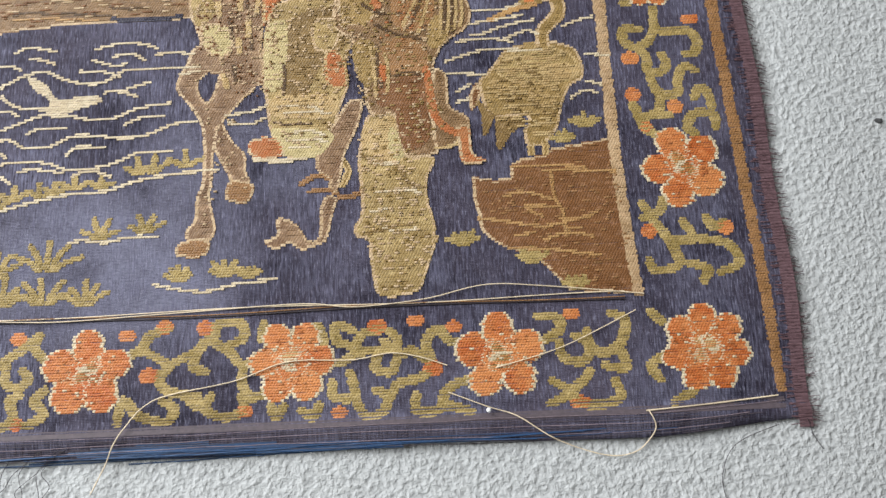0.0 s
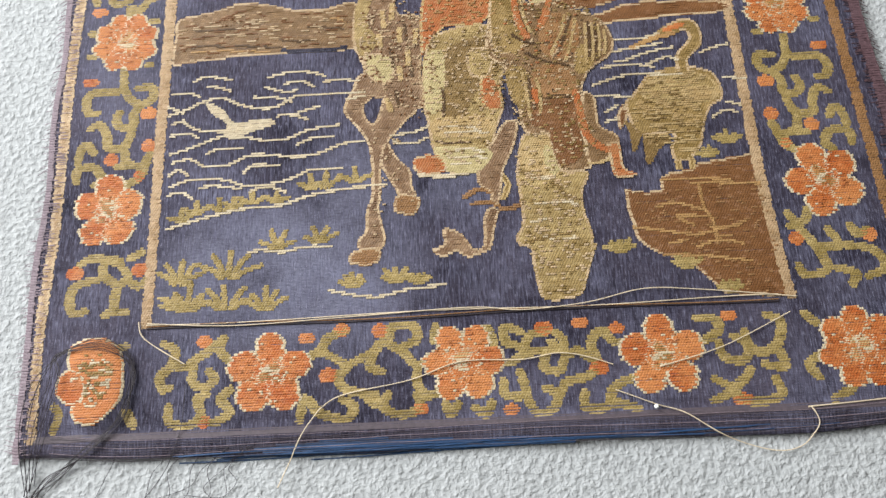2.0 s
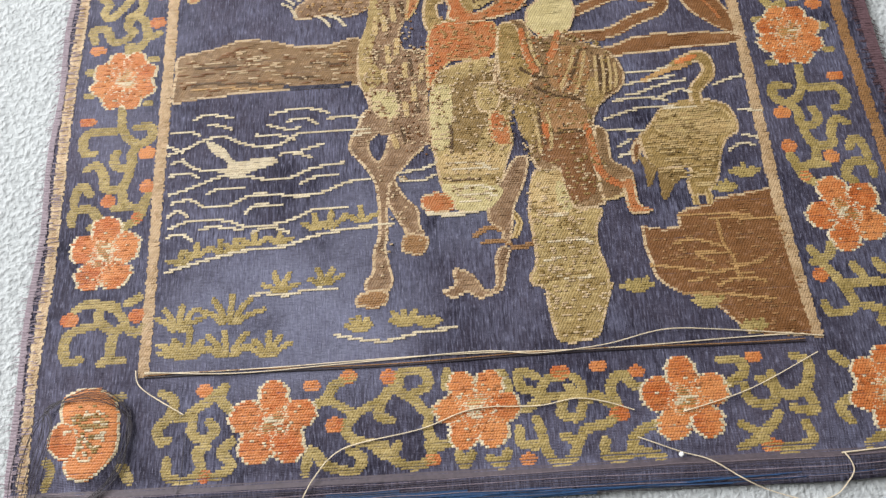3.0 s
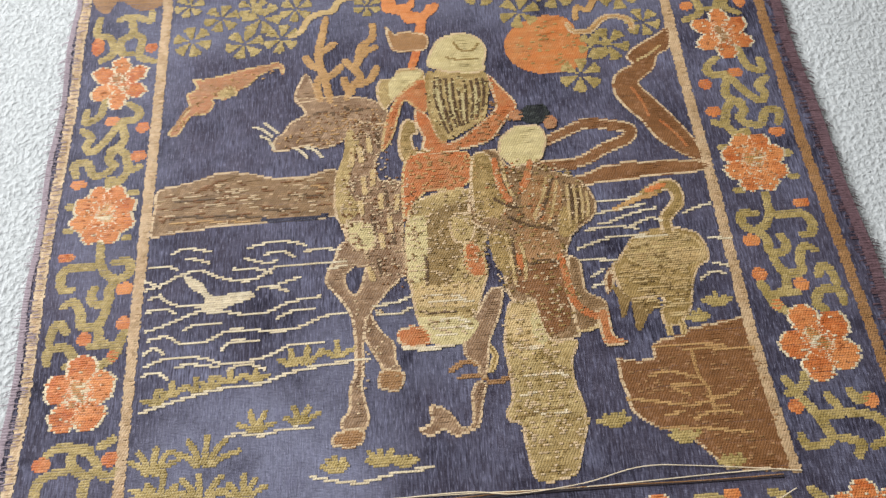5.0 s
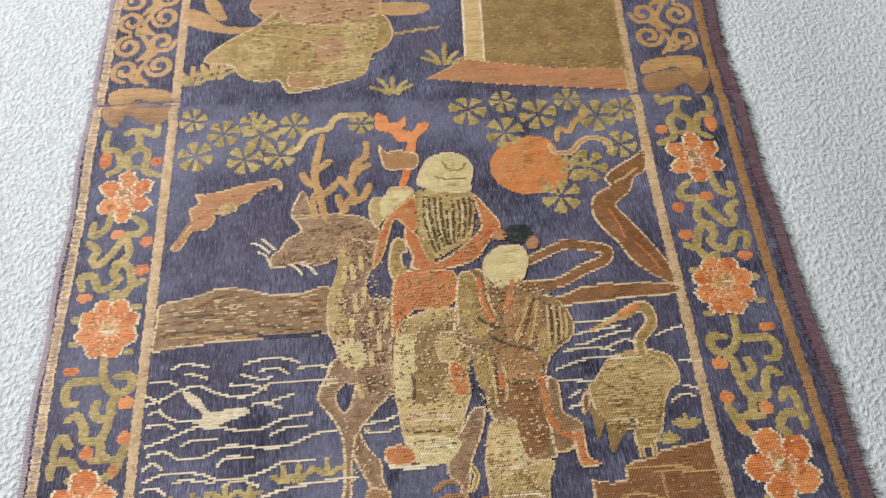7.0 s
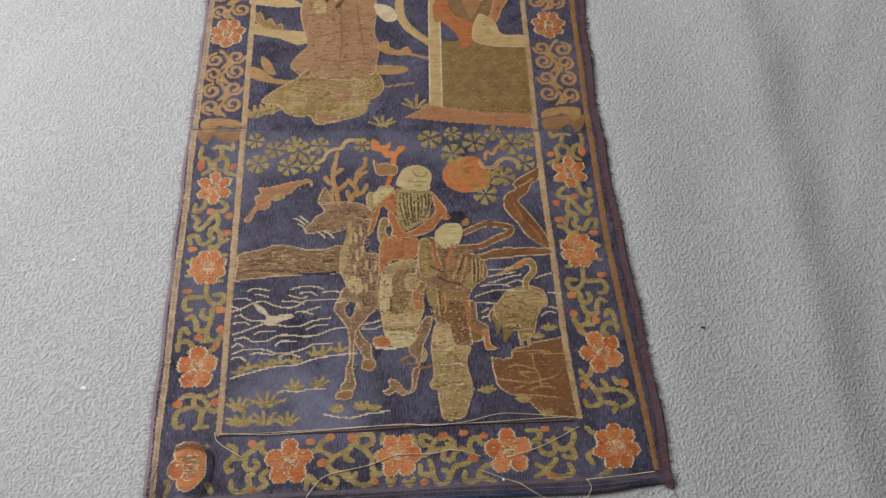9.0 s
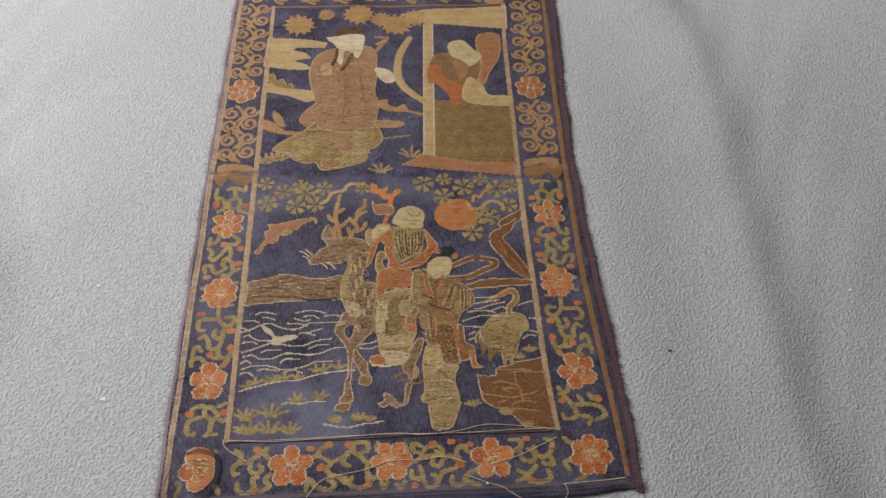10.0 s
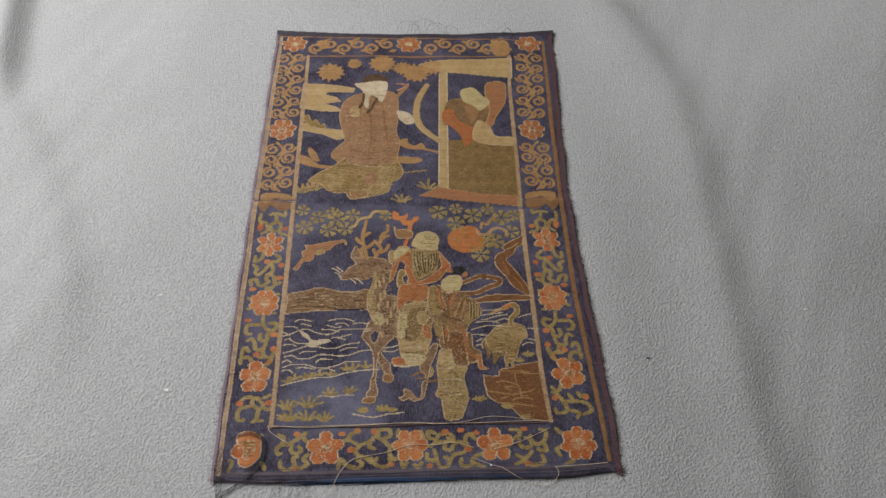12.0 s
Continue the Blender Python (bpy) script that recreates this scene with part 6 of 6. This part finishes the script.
# dark strands that loop over the puckered corner flower
for i in range(8):
    j = lambda s: random.uniform(-s, s)
    g = 1 - 0.035 * i
    wisp("loose_thread", HAIR, 0.12, (-146 + j(2), -36 + j(3), 1), (-149 * g ** 0.2 + j(1.5), -16, 2), (-148 * g ** 0.3 + j(1.5), 0 + j(2), 2), (-139 + j(2), 10 * g + j(1), 1.5), (-126 + j(1), 14 * g + j(1), 1),
         (-116 + j(1), 8 * g, 0.8), (-113.5 + j(1), 0, 0.8), (-117 + j(1.5), -13, 1), (-128 + j(2), -24, 1.5), (-140 + j(2), -33 + j(2), 1), (-145 + j(3), -40 + j(3), 0.5))
for i in range(10):
    x = random.uniform(-138, -70)
    wisp("loose_thread", HAIR, 0.1, (x, -24, 0.4), (x - random.uniform(2, 9), -30, 0.8), (x - random.uniform(4, 14), -34 - random.uniform(0, 6), 0.5), (x - random.uniform(8, 24), -37 - random.uniform(0, 14), 0.3))
wisp("loose_thread", HAIR, 0.12, (-96, -2, 0.4), (-97, -20, 0.6), (-103, -33, 0.8), (-113, -44, 0.4))
wisp("loose_thread", HAIR, 0.12, (149, -25, 0.4), (135, -31, 0.8), (130, -40, 0.4), (130.5, -48, 0.3))
wisp("loose_thread", HAIR, 0.12, (158, -24, 0.3), (160, -29, 0.5), (162, -33, 0.3))
for x, w, hgt in ((-14, 26, 20), (2, 34, 22), (20, 24, 17), (40, 16, 12), (100, 18, 10), (-2, 14, 14), (108, 9, 7)):
    wisp("loose_thread", HAIR, 0.13, (x, 485, 0.4), (x + 0.1 * w, 485 + 0.8 * hgt, 2), (x + 0.5 * w, 486 + hgt, 3), (x + 0.9 * w, 485 + 0.7 * hgt, 2), (x + w, 484, 0.4))

# parted warp along the lower hem: violet strands and a showing of blue lining silk
# dark strip laid over the groove above the hem as its shadow line
woven("hem_shadow_line", DARKHEM, facet(-146, -20.6, 152, -20.2, 152, -17.4, -146, -17.6), 0)
for i in range(9):
    y = -20.4 - 0.8 * i
    a, b = -148 + random.randint(0, 9), 152 - random.randint(0, 40)
    tube("hem_strand", (MAUVE, DARKHEM, DARKHEM)[i % 3], [(x, y + hem_rise(x, y) + 0.5 * math.sin(x / 37 + 0.3 * i) + random.uniform(-0.2, 0.2), random.uniform(0, 0.4)) for x in np.linspace(a, b, 26)], random.uniform(0.07, 0.13), panel, steps=3)
woven("lining", BLUE, blob(-72, -25, -54, -23.6, -40, -23, -18.5, -23.8, 3, -24.6, 24, -25.2, 60, -25.6, 17.5, -27.2, -11, -27.4, -40, -27.6, -60, -27), 2)
for i in range(14):
    a, b = -90 + random.uniform(-10, 45), (15 if i % 3 else 95) + random.uniform(-30, 30)
    y = -26.2 + random.uniform(-1.6, 0.9)
    tube("blue_strand", BLUE, [(x, y + 0.8 * math.sin(x / 29 + 0.4 * i) + 1.4 * (x / 150), random.uniform(-0.5, 0.7)) for x in np.linspace(a, b, 14)], random.uniform(0.12, 0.3), panel, steps=4)


def fringe(name, material, edge, sign, count, reach, y0, y1):
    """Worn weft ends along a side of the panel, too fine to count."""
    verts, faces = [], []
    for _ in range(count):
        y = random.uniform(y0, y1)
        n = reach * random.uniform(0.3, 1.0)
        x = float(edge(y)) - sign * random.uniform(1, 7)
        dy = random.uniform(-1.2, 1.2)
        base = len(verts)
        for s in (0, 0.5, 1):
            px, py = x + sign * s * (n + 5), y + dy * s * s
            pz = float(drape(x, y)) * (1 - 0.75 * s * s) + 0.35 + 0.3 * math.sin(3 * s)
            w = 0.17 * (1 - 0.6 * s)
            verts += [(px * MM, (py - w) * MM, pz * MM), (px * MM, py * MM, (pz + 0.2) * MM), (px * MM, (py + w) * MM, pz * MM)]
        for k in (0, 3):
            for s in (0, 1):
                i = base + k + s
                faces.append((i, i + 1, i + 4, i + 3))
    ob = link(name, verts, faces, [material], panel)
    return tagged(ob, kind="stuff")


fringe("frayed_selvage", MAROON, right_edge, 1, 1700, 0.9, -26, 486)
fringe("frayed_selvage", MAUVE, left_edge, -1, 900, 0.6, -26, 486)


def side_strip(name, edge, sign, width, material):
    """The plain selvage outside the gilt band: close weft ribs bound over the edge."""
    ys = np.arange(-26, 485, 1.05)
    verts, faces = [], []
    for y in ys:
        e = float(edge(y)) + sign * 0.3
        b = len(verts)
        j = random.uniform(-0.25, 0.25)
        for s in (0.0, 0.5, 1.0):
            x = e - sign * s * (width + j)
            for dy, dz in ((-0.5, 0.05), (0, 0.3), (0.5, 0.05)):
                verts.append((x * MM, (y + dy) * MM, (float(drape(x, y)) + dz + 0.1) * MM))
        for k in (0, 3):
            for s in (0, 1):
                i = b + k + s
                faces.append((i, i + 1, i + 4, i + 3))
    return tagged(link(name, verts, faces, [material], panel), kind="stuff")


side_strip("selvage", right_edge, 1, 4.2, MAROON)
side_strip("selvage", left_edge, -1, 2.2, MAUVE)
woven("top_hem", GREYHEM, facet(-148, 484, -60, 481.5, 60, 481.5, 165, 485, 166, 492, 60, 487, -60, 487, -149, 493), 1)


# ---- lint on the blanket ----
def lint(x, y, size, material, label):
    bm = bmesh.new()
    bmesh.ops.create_icosphere(bm, subdivisions=2, radius=size)
    for v in bm.verts:
        v.co *= 0.7 + 0.6 * noise.noise(v.co / size * 1.3 + Vector((x * 50, y * 50, 0)))
        v.co.x *= 1.7
        v.co.z *= 0.5
    me = bpy.data.meshes.new("lint")
    bm.to_mesh(me)
    bm.free()
    me.materials.append(material)
    ob = new("lint", me)
    ob.location = (x, y, float(plush_height(np.array(x), np.array(y))) + size * 0.3)
    return tagged(ob, label, "lint", group="lint on the blanket")


WHITE_LINT, DARK_LINT = "tiny white fleck of lint on the plush blanket", "tiny dark fleck of lint on the plush blanket"
lint(-0.198, 0.0515, 0.0016, LINT, WHITE_LINT)
lint(-0.219, 0.142, 0.0011, LINT, WHITE_LINT)
lint(0.354, 0.124, 0.0013, LINT, WHITE_LINT)
lint(0.1995, 0.075, 0.0012, SPECK, DARK_LINT)
